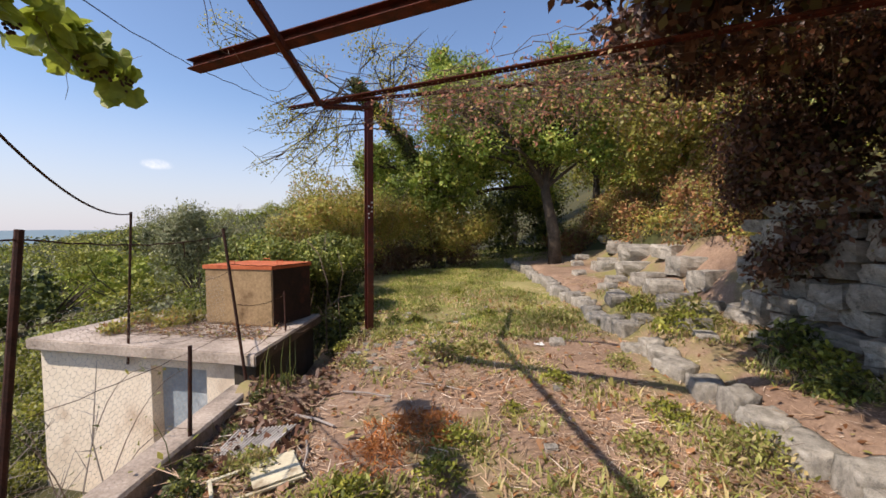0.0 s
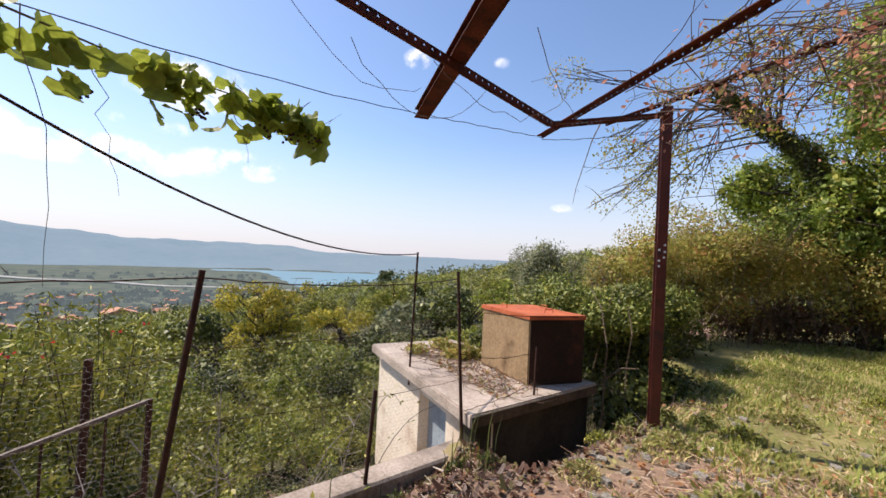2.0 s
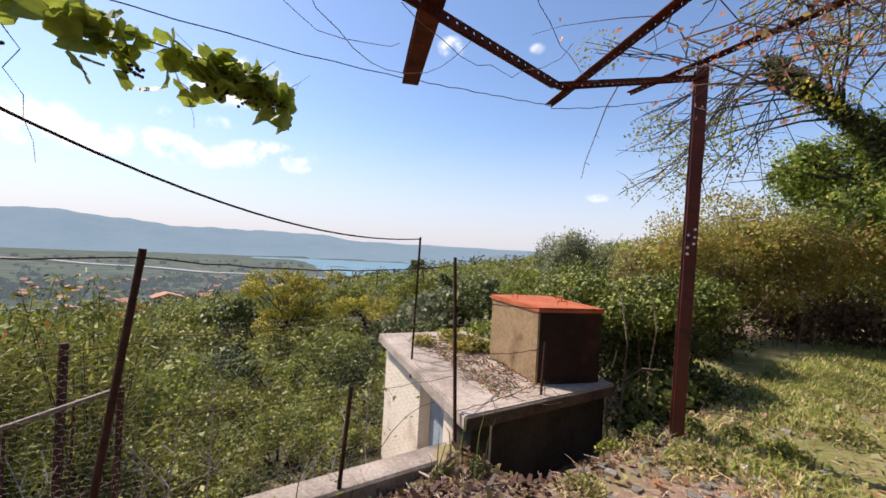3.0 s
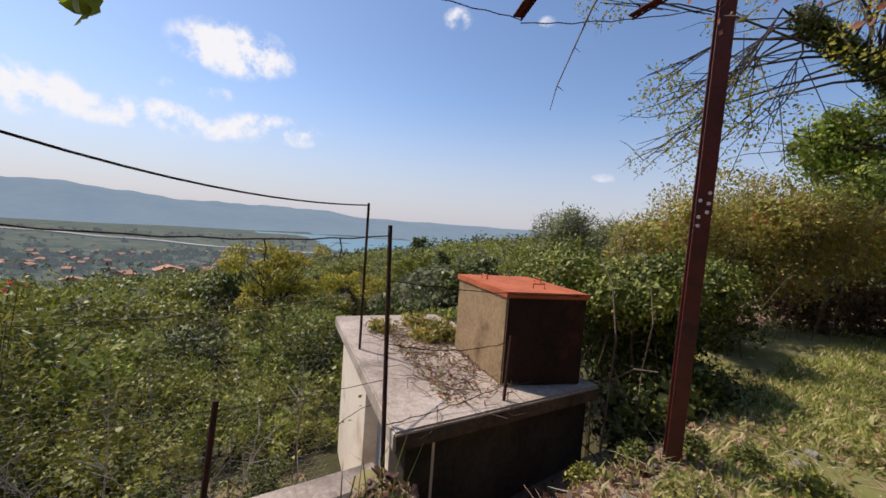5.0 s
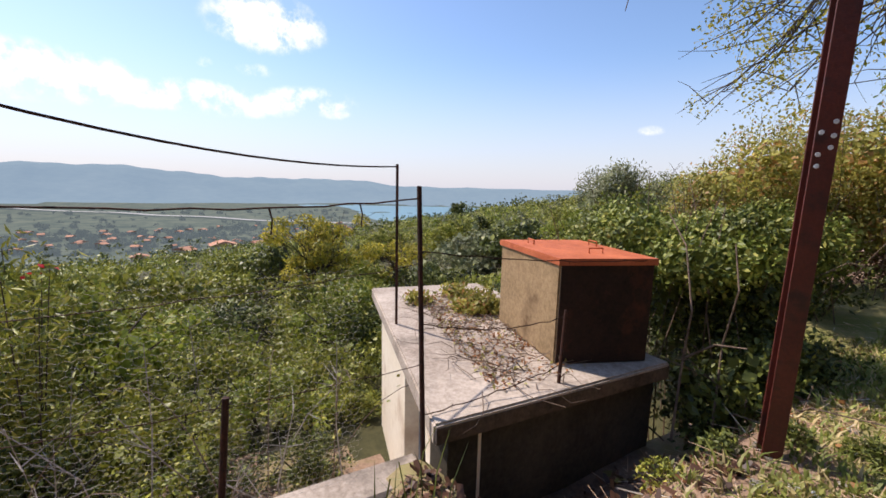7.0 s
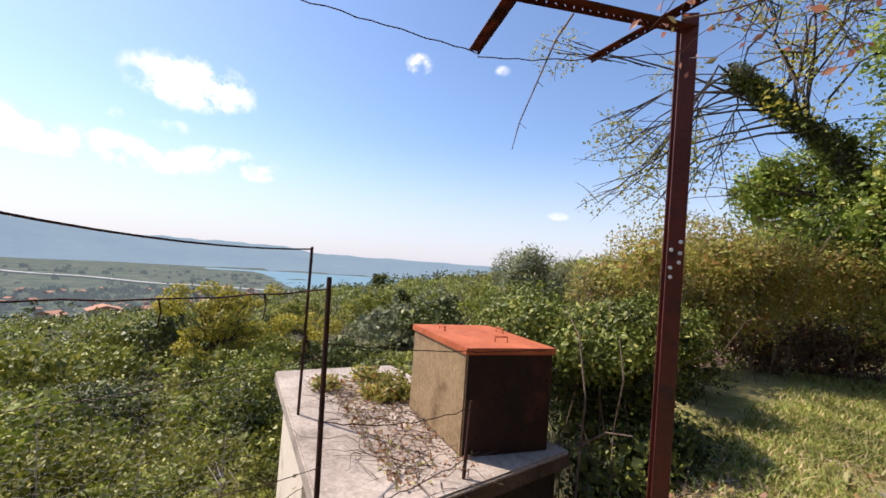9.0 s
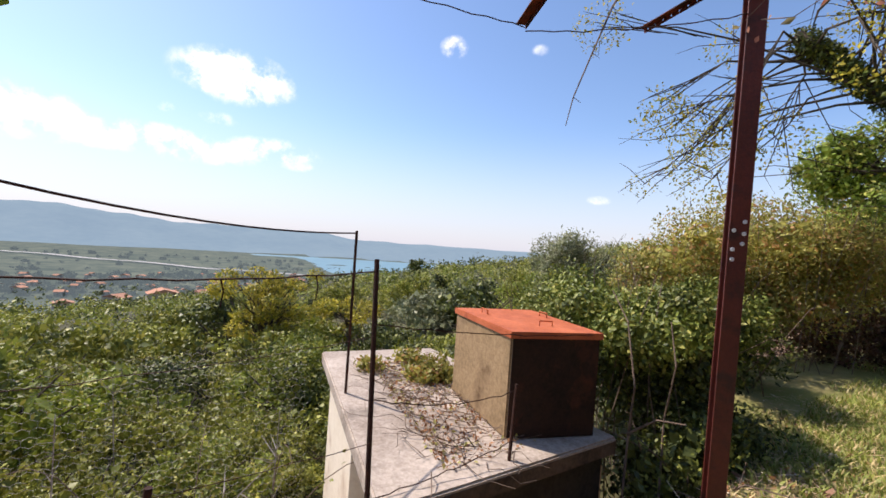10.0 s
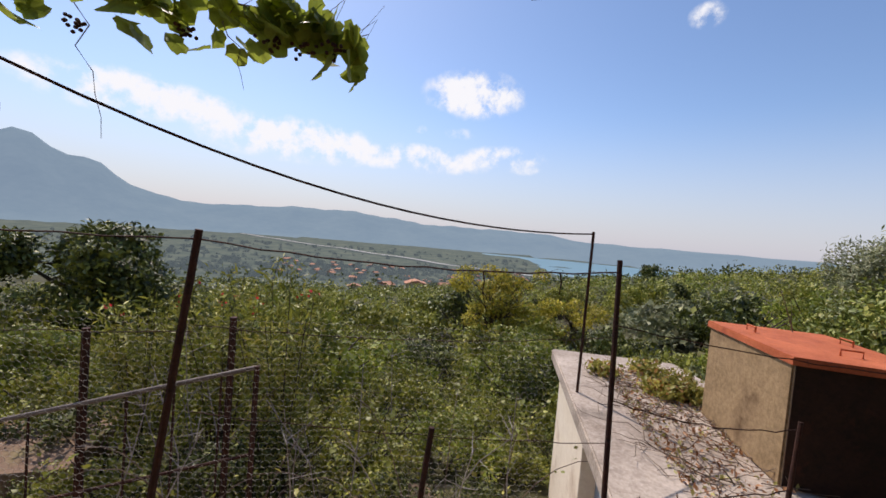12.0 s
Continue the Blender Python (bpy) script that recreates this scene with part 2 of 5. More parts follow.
M_HILL = hazy("hills_haze_glow", (0.025, 0.04, 0.035), (0.06, 0.075, 0.06), (0.205, 0.285, 0.385), 0.004)

# ---- mesh tools ----


class Geo:
    """Collects vertices and faces of one mesh."""

    def __init__(self):
        self.v, self.f = [], []

    def tube(self, pts, r0, r1=None, sides=6, cap=True):
        r1 = r0 if r1 is None else r1
        pts = [Vector(p) for p in pts]
        base, n = len(self.v), len(pts)
        for i, p in enumerate(pts):
            d = (pts[min(i + 1, n - 1)] - pts[max(i - 1, 0)]).normalized()
            a = d.orthogonal() if abs(d.z) > 0.95 else d.cross(Vector((0, 0, 1)))
            a.normalize()
            b = d.cross(a)
            r = r0 + (r1 - r0) * i / max(n - 1, 1)
            for k in range(sides):
                w = 2 * math.pi * k / sides
                self.v.append(p + (a * math.cos(w) + b * math.sin(w)) * r)
        for i in range(n - 1):
            for k in range(sides):
                k2 = (k + 1) % sides
                self.f.append((base + i * sides + k, base + i * sides + k2, base + (i + 1) * sides + k2, base + (i + 1) * sides + k))
        if cap:
            self.f.append(tuple(base + k for k in range(sides))[::-1])
            self.f.append(tuple(base + (n - 1) * sides + k for k in range(sides)))
        return self

    def box(self, size, m=Matrix(), bevel=0.0, rough=0.0):
        bm = bmesh.new()
        bmesh.ops.create_cube(bm, size=1.0, matrix=Matrix.Diagonal((*size, 1)))
        if bevel:
            bmesh.ops.bevel(bm, geom=bm.edges[:], offset=bevel, segments=1, affect="EDGES")
        if rough:
            for v in bm.verts:
                v.co += Vector((random.uniform(-1, 1), random.uniform(-1, 1), random.uniform(-1, 1))) * rough
        return self.bm(bm, m)

    def bm(self, bm, m=Matrix()):
        base = len(self.v)
        bm.verts.index_update()
        self.v += [m @ v.co for v in bm.verts]
        self.f += [tuple(base + v.index for v in f.verts) for f in bm.faces]
        bm.free()
        return self

    def prism(self, outline, z0, z1, m=Matrix()):
        """An outline in x, y, anticlockwise, raised from z0 to z1."""
        base, n = len(self.v), len(outline)
        self.v += [m @ Vector((x, y, z0)) for x, y in outline] + [m @ Vector((x, y, z1)) for x, y in outline]
        self.f += [tuple(base + n + i for i in range(n)), tuple(base + i for i in range(n))[::-1]]
        self.f += [(base + i, base + (i + 1) % n, base + n + (i + 1) % n, base + n + i) for i in range(n)]
        return self


def mesh_of(name, g):
    me = bpy.data.meshes.new(name)
    if isinstance(g, Geo):
        me.from_pydata(g.v, [], g.f)
    else:
        me.from_pydata(g[0], [], g[1])
    me.update()
    return me


def part(name, g, material, parent=None, label="", smooth=False):
    """One mesh object, under a thing or a part where a parent is given."""
    me = mesh_of(name, g)
    me.materials.append(material)
    if smooth:
        me.polygons.foreach_set("use_smooth", [True] * len(me.polygons))
    ob = new(name, me)
    if parent is not None:
        ob.parent = parent
    if label:
        ob["label"] = label
    return ob


def thing(name, label, category, group="", kind="", at=None):
    ob = new(name)
    ob.empty_display_size = 0.1
    if at is not None:
        ob.matrix_world = at
    return tagged(ob, label, category, group, kind)


def leaves(points, sizes, rng, droop=0.0, slim=0.55, up=0.35):
    """Leaf blades: two triangles folded along the midrib, turned at random, one island each."""
    n = len(points)
    P = np.asarray(points, float)
    out = P[:, 3:6] if P.shape[1] == 6 else None
    P = P[:, :3]
    d = rng.normal(size=(n, 3))
    d[:, 2] -= droop
    d /= np.linalg.norm(d, axis=1)[:, None]
    nn = rng.normal(size=(n, 3)) + np.array((0, 0, up * 3)) if out is None else 0.5 * rng.normal(size=(n, 3)) + 1.5 * out + np.array((0, 0, up))
    s = np.cross(d, nn)
    s /= np.linalg.norm(s, axis=1)[:, None] + 1e-9
    nn = np.cross(s, d)
    L = np.asarray(sizes, float)[:, None]
    V = np.empty((n, 4, 3))
    V[:, 0] = P
    V[:, 1] = P + d * L * 0.5 + s * L * slim * 0.5 + nn * L * 0.1
    V[:, 2] = P + d * L
    V[:, 3] = P + d * L * 0.5 - s * L * slim * 0.5 + nn * L * 0.1
    base = np.arange(n)[:, None] * 4
    F = np.concatenate([base + np.array([[0, 1, 2]]), base + np.array([[0, 2, 3]])], axis=0)
    return V.reshape(-1, 3), F


def big_mesh(name, VF, material, parent=None, label=""):
    V, F = VF
    me = bpy.data.meshes.new(name)
    me.vertices.add(len(V))
    me.vertices.foreach_set("co", np.asarray(V, np.float32).ravel())
    k = F.shape[1]
    me.loops.add(F.size)
    me.loops.foreach_set("vertex_index", F.astype(np.int32).ravel())
    me.polygons.add(len(F))
    me.polygons.foreach_set("loop_start", np.arange(0, F.size, k, dtype=np.int32))
    me.update(calc_edges=True)
    me.materials.append(material)
    ob = new(name, me)
    if parent is not None:
        ob.parent = parent
    if label:
        ob["label"] = label
    return ob


def blobs(rng, n, clumps):
    """n points spread over the shells of clumps (x, y, z, radius, flatness)."""
    c = np.asarray(clumps, float)
    w = c[:, 3] ** 2
    pick = rng.choice(len(c), size=n, p=w / w.sum())
    d = rng.normal(size=(n, 3))
    d /= np.linalg.norm(d, axis=1)[:, None]
    r = c[pick, 3] * (0.72 + 0.28 * rng.random(n) ** 0.5) * (1 + 0.13 * rng.normal(size=n))
    P = c[pick, :3] + d * r[:, None] * np.stack([np.ones(n), np.ones(n), c[pick, 4]], 1)
    return np.concatenate([P, d], 1)


def leafage(rng, n, clumps, leaf, slim=0.55, droop=0.0, inner=0.12):
    """Leaves over the shells of clumps, and larger ones inside that keep the light out."""
    P = blobs(rng, n, clumps)
    V, F = leaves(P, leaf * (0.55 + 0.9 * rng.random(n)), rng, droop=droop, slim=slim)
    k = int(n * inner)
    if not k:
        return V, F
    c = np.asarray(clumps, float).copy()
    c[:, 3] *= 0.5
    V2, F2 = leaves(blobs(rng, k, c), leaf * 1.9 * (0.6 + 0.8 * rng.random(k)), rng, slim=0.8)
    return np.concatenate([V, V2]), np.concatenate([F, F2 + len(V)])


# ---- ground ----
def ease(v, lo, hi):
    t = np.clip((v - lo) / (hi - lo), 0, 1)
    return t * t * (3 - 2 * t)


def ripple(x, y, s):
    return (np.sin(x * s + 1.3 * np.sin(y * s * 0.7)) * np.cos(y * s * 0.9 + 0.8 * np.sin(x * s * 1.3)))


SEA = -110.0


def height(x, y):
    """Height of the land: terrace, the drop below it, the slope to the valley, bay and hills."""
    x, y = np.asarray(x, float), np.asarray(y, float)
    d = np.maximum(-x - 1.8, 0)
    # the slope below the terrace
    low = -1.45 - 0.02 * np.minimum(d, 4) - 0.21 * np.clip(d - 3, 0, 17) - 0.14 * np.maximum(d - 20, 0) + 0.135 * np.clip(y - 6, 0, 160) * ease(d, 2, 30) - 0.1 * np.clip(-y, 0, 60) * ease(d, 0, 20)
    low = low + 0.25 * ripple(x, y, 0.5) * ease(d, 3, 8) + 1.2 * ripple(x, y, 0.07) * ease(d, 20, 60)
    # the terrace and the bank beside it
    flat = -0.10 + 0.10 * ease(y, 2.5, 5.5) + 0.03 * ripple(x, y, 1.7) + 0.012 * ripple(x, y, 6.3) + 0.012 * np.clip(y - 6, 0, 60)
    flat = flat - 0.15 * ease(-1.38 - x, 0, 0.3) * (1 - ease(y, 3.6, 4.0))
    flat = flat - 0.55 * ease(-1.08 - x, 0, 0.5) * ease(y, 3.9, 4.5) * (1 - ease(y, 7.0, 8.2))
    e = x - 2.0 - 0.02 * np.maximum(y - 4, 0)
    flat = flat + 0.20 * ease(e, 0.0, 0.35) + 0.05 * np.clip(e, 0, 2) + 0.9 * ease(x - 0.12 * np.clip(y - 5, 0, 12), 3.1, 4.6) * ease(y, 4.6, 6.4) + 1.3 * ease(x, 3.4, 3.7) * (1 - ease(y, 4.4, 6.4)) \
        + 0.62 * np.clip(x - 4.2 - 0.10 * np.clip(y - 5, 0, 14), 0, 60)
    # the drop runs along x = -1.8 as far as the hut, then fades into the hillside
    edge = -1.85 - 0.5 * ease(y, 6.5, 9) - 0.25 * np.clip(y - 9, 0, 200)
    w = ease(edge - x, 0.0, 0.12 + 3.0 * ease(y, 6, 10))
    near = flat * (1 - w) + low * w
    # the valley, the bay and the hills beyond
    r = np.hypot(x, y)
    az = np.degrees(np.arctan2(-x, y)) % 360
    plain = -97 - 8 * ease(r, 900, 1300) + 2.0 * ripple(x, y, 0.012)
    m = ease(r, 330, 820) * ease(az, 44, 58) * (1 - ease(az, 200, 230))
    m = np.maximum(m, ease(r, 900, 1300) * ease(az, 8, 22) * (1 - ease(az, 200, 230)))
    h = near * (1 - m) + plain * m
    bay = ease(r, 1320 + 60 * ripple(x, y, 0.01) + 900 * ease(az, 70, 76), 1420 + 900 * ease(az, 70, 76)) * (1 - ease(r, 2350, 2480)) * ease(az, 48, 52) * (1 - ease(az, 79, 81.5))
    spit = np.exp(-((r - 1800 - 4 * (az - 70)) / 55) ** 2) * ease(az, 63, 66)
    h = h - 25 * bay * (1 - spit)
    crest = 112 + 44 * ease(az, 66, 74) + 55 * ease(az, 88, 100) - 45 * ease(az, 104, 117) + 4 * np.sin(az * 0.9) + 3 * np.sin(az * 2.3)
    crest = crest + 320 * ease(az, 119, 134) * (1 + 0.12 * np.sin(az * 1.1))
    ridge = ease(r, 2480, 3600) * ease(az, 28, 38) * (1 - ease(az, 200, 230))
    h = h + crest * ridge * (1 + 0.04 * ripple(x, y, 0.006) * (1 - ridge * 0.6))
    return h


def graded(lo, hi, centre, fine, growth):
    out, step, v = [centre], fine, centre
    while v < hi:
        v += step
        out.append(min(v, hi))
        step *= growth
    step, v = fine, centre
    while v > lo:
        v -= step
        out.insert(0, max(v, lo))
        step *= growth
    return np.array(out)


def build_ground():
    xs = np.unique(np.concatenate([graded(-4400, 4400, 0.0, 0.12, 1.048), [-1.85, -1.9, -1.97], np.arange(2.0, 2.5, 0.05)]))
    ys = graded(-4400, 4400, 4.0, 0.12, 1.048)
    X, Y = np.meshgrid(xs, ys)
    V = np.stack([X, Y, height(X, Y)], -1).reshape(-1, 3)
    nx = len(xs)
    i = np.arange(len(ys) - 1)[:, None] * nx + np.arange(nx - 1)[None, :]
    i = i.ravel()[:, None]
    F = i + np.array([[0, 1, nx + 1, nx]])
    ob = big_mesh("ground", (V, F), M_SOIL)
    ob.data.polygons.foreach_set("use_smooth", [True] * len(F))
    c = V[F].mean(axis=1)
    r = np.hypot(c[:, 0], c[:, 1])
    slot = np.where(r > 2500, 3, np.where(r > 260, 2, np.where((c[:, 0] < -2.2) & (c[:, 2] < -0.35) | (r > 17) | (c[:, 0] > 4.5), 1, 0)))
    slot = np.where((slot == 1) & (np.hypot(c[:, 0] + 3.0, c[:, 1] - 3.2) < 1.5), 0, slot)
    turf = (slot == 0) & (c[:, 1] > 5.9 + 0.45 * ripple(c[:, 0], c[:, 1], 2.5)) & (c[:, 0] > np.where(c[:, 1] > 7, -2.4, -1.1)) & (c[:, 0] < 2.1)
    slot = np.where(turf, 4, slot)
    # the valley and hill slots carry the haze glow
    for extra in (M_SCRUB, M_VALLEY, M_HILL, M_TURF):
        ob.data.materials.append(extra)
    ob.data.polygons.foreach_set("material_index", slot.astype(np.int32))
    tagged(ob, "dry stony soil with patchy yellowed grass falling to a valley", "ground", kind="structure")
    return ob


build_ground()
M_SEA = surface("bay_water", (0.12, 0.22, 0.26), (0.15, 0.27, 0.31), 0.004, 0.45, 0.0)
sea = part("water", Geo().prism([(-4800, -4800), (4800, -4800), (4800, 4800), (-4800, 4800)], SEA - 2, SEA), M_SEA)
tagged(sea, "turquoise bay lying calm between low hills", "bay", kind="structure")


def steel_angle(length, wide=0.05, thick=0.005, holes=True, pitch=0.055):
    """A slotted steel angle along +x from the origin; its web has real holes."""
    g = Geo()
    g.box((length, thick, wide), Matrix.Translation((length / 2, -thick / 2 - wide / 2, 0)) @ Matrix.Rotation(radians(90), 4, "X"), 0)
    n = int(length / pitch)
    if not holes:
        g.box((length, thick, wide), Matrix.Translation((length / 2, 0, 0)))
        return g
    for i in range(n):
        x0, x1, xm = i * length / n, (i + 1) * length / n, (i + 0.5) * length / n
        hx, hz = 0.007, 0.013
        for s in (1, -1):
            base = len(g.v)
            y = s * thick / 2
            outer = [(x0, -wide / 2), (xm, -wide / 2), (x1, -wide / 2), (x1, 0), (x1, wide / 2), (xm, wide / 2), (x0, wide / 2), (x0, 0)]
            for x, z in outer:
                g.v.append(Vector((x, y, z)))
            for x, z in [(-0.7, -0.7), (0, -1), (0.7, -0.7), (1, 0), (0.7, 0.7), (0, 1), (-0.7, 0.7), (-1, 0)]:
                g.v.append(Vector((xm + x * hx, y, z * hz)))
            for k in range(8):
                k2 = (k + 1) % 8
                q = (base + k, base + k2, base + 8 + k2, base + 8 + k)
                g.f.append(q if s < 0 else q[::-1])
        for k in range(8):
            a, b = base - 16 + 8 + k, base - 16 + 8 + (k + 1) % 8
            g.f.append((a, b, b + 16, a + 16))
    return g


def along(a, b, roll=0):
    """A pose with +x from a to b and z as near up as can be."""
    a, b = Vector(a), Vector(b)
    x = (b - a).normalized()
    y = Vector((0, 0, 1)).cross(x).normalized()
    m = Matrix((x, y, x.cross(y))).transposed().to_4x4()
    return Matrix.Translation(a) @ m @ Matrix.Rotation(radians(roll), 4, "X")


def i_beam(length, wide, deep, t=0.008):
    g = Geo()
    for s in (1, -1):
        g.box((length, wide, t), Matrix.Translation((length / 2, 0, s * (deep - t) / 2)), 0.002)
    g.box((length, t * 0.8, deep - 2 * t), Matrix.Translation((length / 2, 0, 0)))
    return g


# ---- pergola ----
POST, POST_TOP = Vector((-1.02, 5.55, -0.1)), Vector((-0.98, 5.52, 2.86))
JOINT, CROSS = Vector((-1.13, 4.08, 2.38)), Vector((-1.08, 3.14, 2.44))


def pergola():
    p = thing("pergola", "rusted steel pergola with a leaning red post", "pergola", at=Matrix.Translation(POST))
    inv = p.matrix_world.inverted()

    def put(name, g, m, mat, label=""):
        ob = part(name, g, mat, p, label)
        ob.matrix_basis = inv @ m
        return ob

    up = along(POST, POST_TOP)
    axis = (POST_TOP - POST).normalized()
    side = Vector((0.62, -0.78, 0)).normalized()
    yv = axis.cross(side).normalized()
    m = Matrix((axis, yv, axis.cross(yv))).transposed().to_4x4()
    put("post", i_beam((POST_TOP - POST).length, 0.086, 0.08), Matrix.Translation(POST) @ m, M_REDPAINT, "red-painted steel post with white paint spots")
    put("angle_beam", steel_angle((POST_TOP - JOINT).length), along(JOINT, POST_TOP - axis * 0.07), M_RUST)
    end = JOINT + (CROSS - JOINT) * 5.2 + Vector((0, 0, 0.1))
    put("angle_beam", steel_angle((end - JOINT).length), along(JOINT, end), M_RUST)
    a = Vector((-1.92, 3.5, 2.5))
    b = a + (CROSS - a) * 4.6
    b.z = 2.62
    put("cross_beam", i_beam((b - a).length, 0.11, 0.07), along(a, b), M_RUST)
    for a, b in (((-1.59, 4.54, 2.50), (3.6, 2.22, 2.56)), ((-1.62, 5.62, 2.88), (4.2, 4.28, 2.92))):
        put("angle_beam", steel_angle((Vector(b) - Vector(a)).length, 0.045), along(a, b), M_RUST)
    spot_turn = Matrix((yv, axis, side)).transposed().to_4x4()
    for z, s in ((1.69, 0.022), (1.63, 0.022), (1.645, -0.022), (1.55, -0.022), (1.58, 0.018), (1.50, -0.02)):
        c = POST + axis * (z + 0.03) + side * 0.0395 + yv * s
        put("paint_spot", Geo().tube([(0, 0, 0), (0, 0, 0.004)], 0.011, 0.009, 10), Matrix.Translation(c) @ spot_turn, M_WHITE)
    return p


pergola()

# ---- hut and tank ----
SLAB = [(-1.77, 4.02), (-1.71, 5.80), (-4.20, 5.87), (-4.46, 4.62)]


def hut():
    p = thing("pump_hut", "small cream-plastered hut with flat concrete roof", "hut", at=Matrix.Translation((-3, 5, -1.5)))
    inv = p.matrix_world.inverted()
    front = Vector((-4.40, 4.72, 0)), Vector((-1.86, 4.14, 0))
    d = (front[1] - front[0])
    ln, d = d.length, d.normalized()
    base = Matrix((d, Vector((-d.y, d.x, 0)), Vector((0, 0, 1)))).transposed().to_4x4()
    m = Matrix.Translation((front[0].x, front[0].y, 0)) @ base

    def put(name, g, mat, label=""):
        ob = part(name, g, mat, p, label)
        ob.matrix_basis = inv
        return ob

    def wall(g, x0, x1, z0, z1, y0=0.0, y1=0.2):
        g.box((x1 - x0, y1 - y0, z1 - z0), m @ Matrix.Translation(((x0 + x1) / 2, (y0 + y1) / 2, (z0 + z1) / 2)), 0.004)
        return g

    g = Geo()
    wall(g, 0, 1.45, -1.7, 0.045)
    wall(g, 2.1, ln, -1.7, 0.045)
    wall(g, 1.45, 2.1, -0.06, 0.045)
    put("front_wall", g, M_PLASTER, "sunlit cream plaster wall with stains")
    put("door", wall(Geo(), 1.45, 2.1, -1.7, -0.06, 0.12, 0.16), M_DOOR, "blue-grey painted metal door in a recess")
    # this wall's dark colour stands in for shade below the roof slab
    put("side_wall", Geo().box((0.2, 1.68, 1.75), Matrix.Translation((-1.92, 4.97, -0.83)), 0.004), M_SHADED_WALL, "concrete wall under the slab, its shade put in the colour")
    put("back_wall", Geo().box((1.9, 0.18, 1.75), Matrix.Translation((-3.25, 5.78, -0.83)), 0.004), M_CONCRETE)
    put("side_wall", Geo().box((0.2, 1.2, 1.75), Matrix.Translation((-4.28, 5.4, -0.83)), 0.004), M_PLASTER)
    bm = bmesh.new()
    vs = [bm.verts.new((x, y, z)) for z in (0.045, 0.16) for x, y in SLAB]
    for q in ((3, 2, 1, 0), (4, 5, 6, 7), (0, 1, 5, 4), (1, 2, 6, 5), (2, 3, 7, 6), (3, 0, 4, 7)):
        bm.faces.new([vs[i] for i in q])
    bmesh.ops.bevel(bm, geom=bm.edges[:], offset=0.012, segments=2, affect="EDGES")
    put("roof_slab", Geo().bm(bm), M_CONCRETE, "flat grey concrete roof slab with lichen")
    # strip added over the slab's unlit side: brown stain plus painted shade
    a, b = Vector((*SLAB[0], 0.092)), Vector((*SLAB[1], 0.092))
    put("slab_edge", Geo().box(((b - a).length - 0.03, 0.012, 0.086), Matrix.Translation((a + b) / 2) @ along((0, 0, 0), b - a), 0.004, 0.003), M_EDGE, "brown mossy edge of the roof slab, darkened for shade")
    return p


hut()


def tank():
    c = [(-2.035, 5.044), (-1.80, 5.66), (-2.70, 5.92), (-2.93, 5.26)]
    p = thing("water_tank", "square concrete water tank with rusty red lid", "water tank", at=Matrix.Translation((-2.35, 5.45, 0.16)))
    inv = p.matrix_world.inverted()
    bm = bmesh.new()
    vs = [bm.verts.new((x, y, z)) for z in (0.162, 0.845) for x, y in c]
    for q in ((3, 2, 1, 0), (4, 5, 6, 7), (0, 1, 5, 4), (1, 2, 6, 5), (2, 3, 7, 6), (3, 0, 4, 7)):
        bm.faces.new([vs[i] for i in q])
    bmesh.ops.bevel(bm, geom=bm.edges[:], offset=0.01, segments=2, affect="EDGES")
    part("tank_body", Geo().bm(bm), M_TANK, p, "brown stained concrete box").matrix_basis = inv
    a, b = Vector((*c[0], 0.50)), Vector((*c[1], 0.50))
    out = Vector(((b - a).y, -(b - a).x, 0)).normalized() * 0.005
    part("side_plate", Geo().box(((b - a).length - 0.02, 0.006, 0.665), Matrix.Translation((a + b) / 2 + out) @ along((0, 0, 0), b - a)), M_PLATE, p, "dark rusted steel side plate").matrix_basis = inv
    cx, cy = sum(x for x, y in c) / 4, sum(y for x, y in c) / 4
    lid = [(cx + (x - cx) * 1.03, cy + (y - cy) * 1.03) for x, y in c]
    g = Geo().prism(lid, 0.857, 0.872)
    for i in range(4):
        a, b = Vector((*lid[i], 0.846)), Vector((*lid[(i + 1) % 4], 0.846))
        g.box(((b - a).length, 0.006, 0.036), Matrix.Translation((a + b) / 2) @ along((0, 0, 0), b - a))
    top = part("lid", g, M_LID, p, "orange-rusted sheet metal lid")
    top.matrix_basis = inv
    for u, v in ((0.22, 0.55), (0.72, 0.2), (0.62, 0.86)):
        A, B, C, D = [Vector((x, y, 0.874)) for x, y in lid]
        q = A.lerp(D, u).lerp(B.lerp(C, u), v)
        dd = (B - A).normalized() * 0.05 if u < 0.5 else (D - A).normalized() * 0.05
        h = Geo().tube([q - dd, q - dd + Vector((0, 0, 0.035)), q + dd + Vector((0, 0, 0.035)), q + dd], 0.006)
        part("handle", h, M_LID, top)
    return p


tank()

# ---- retaining wall and fence ----
ledge = part("retaining_wall", Geo().box((0.22, 6.9, 1.7), Matrix.Translation((-1.87, 0.56, -0.955)), 0.015, 0.004), M_CONCRETE)
tagged(ledge, "grey concrete retaining wall topped by fence posts", "wall", kind="structure")


def stake(name, a, b, r, label, mat=None):
    a, b = Vector(a), Vector(b)
    ob = part(name, Geo().tube([a, a.lerp(b, 0.3), a.lerp(b, 0.65), b], r, r * 0.95, 8), mat or M_DARKIRON)
    return tagged(ob, label, "fence post", "fence posts")


stake("fence_post", (-1.82, 1.93, -0.12), (-1.815, 2.096, 1.29), 0.017, "dark rusty fence post standing on the concrete wall")
stake("fence_post", (-1.84, 4.00, -0.12), (-2.035, 4.047, 1.30), 0.014, "thin rusty fence post wrapped with wire")
stake("fence_post", (-3.23, 4.418, -0.05), (-3.09, 4.36, 1.465), 0.012, "thin rusty steel bar rising past the roof slab")
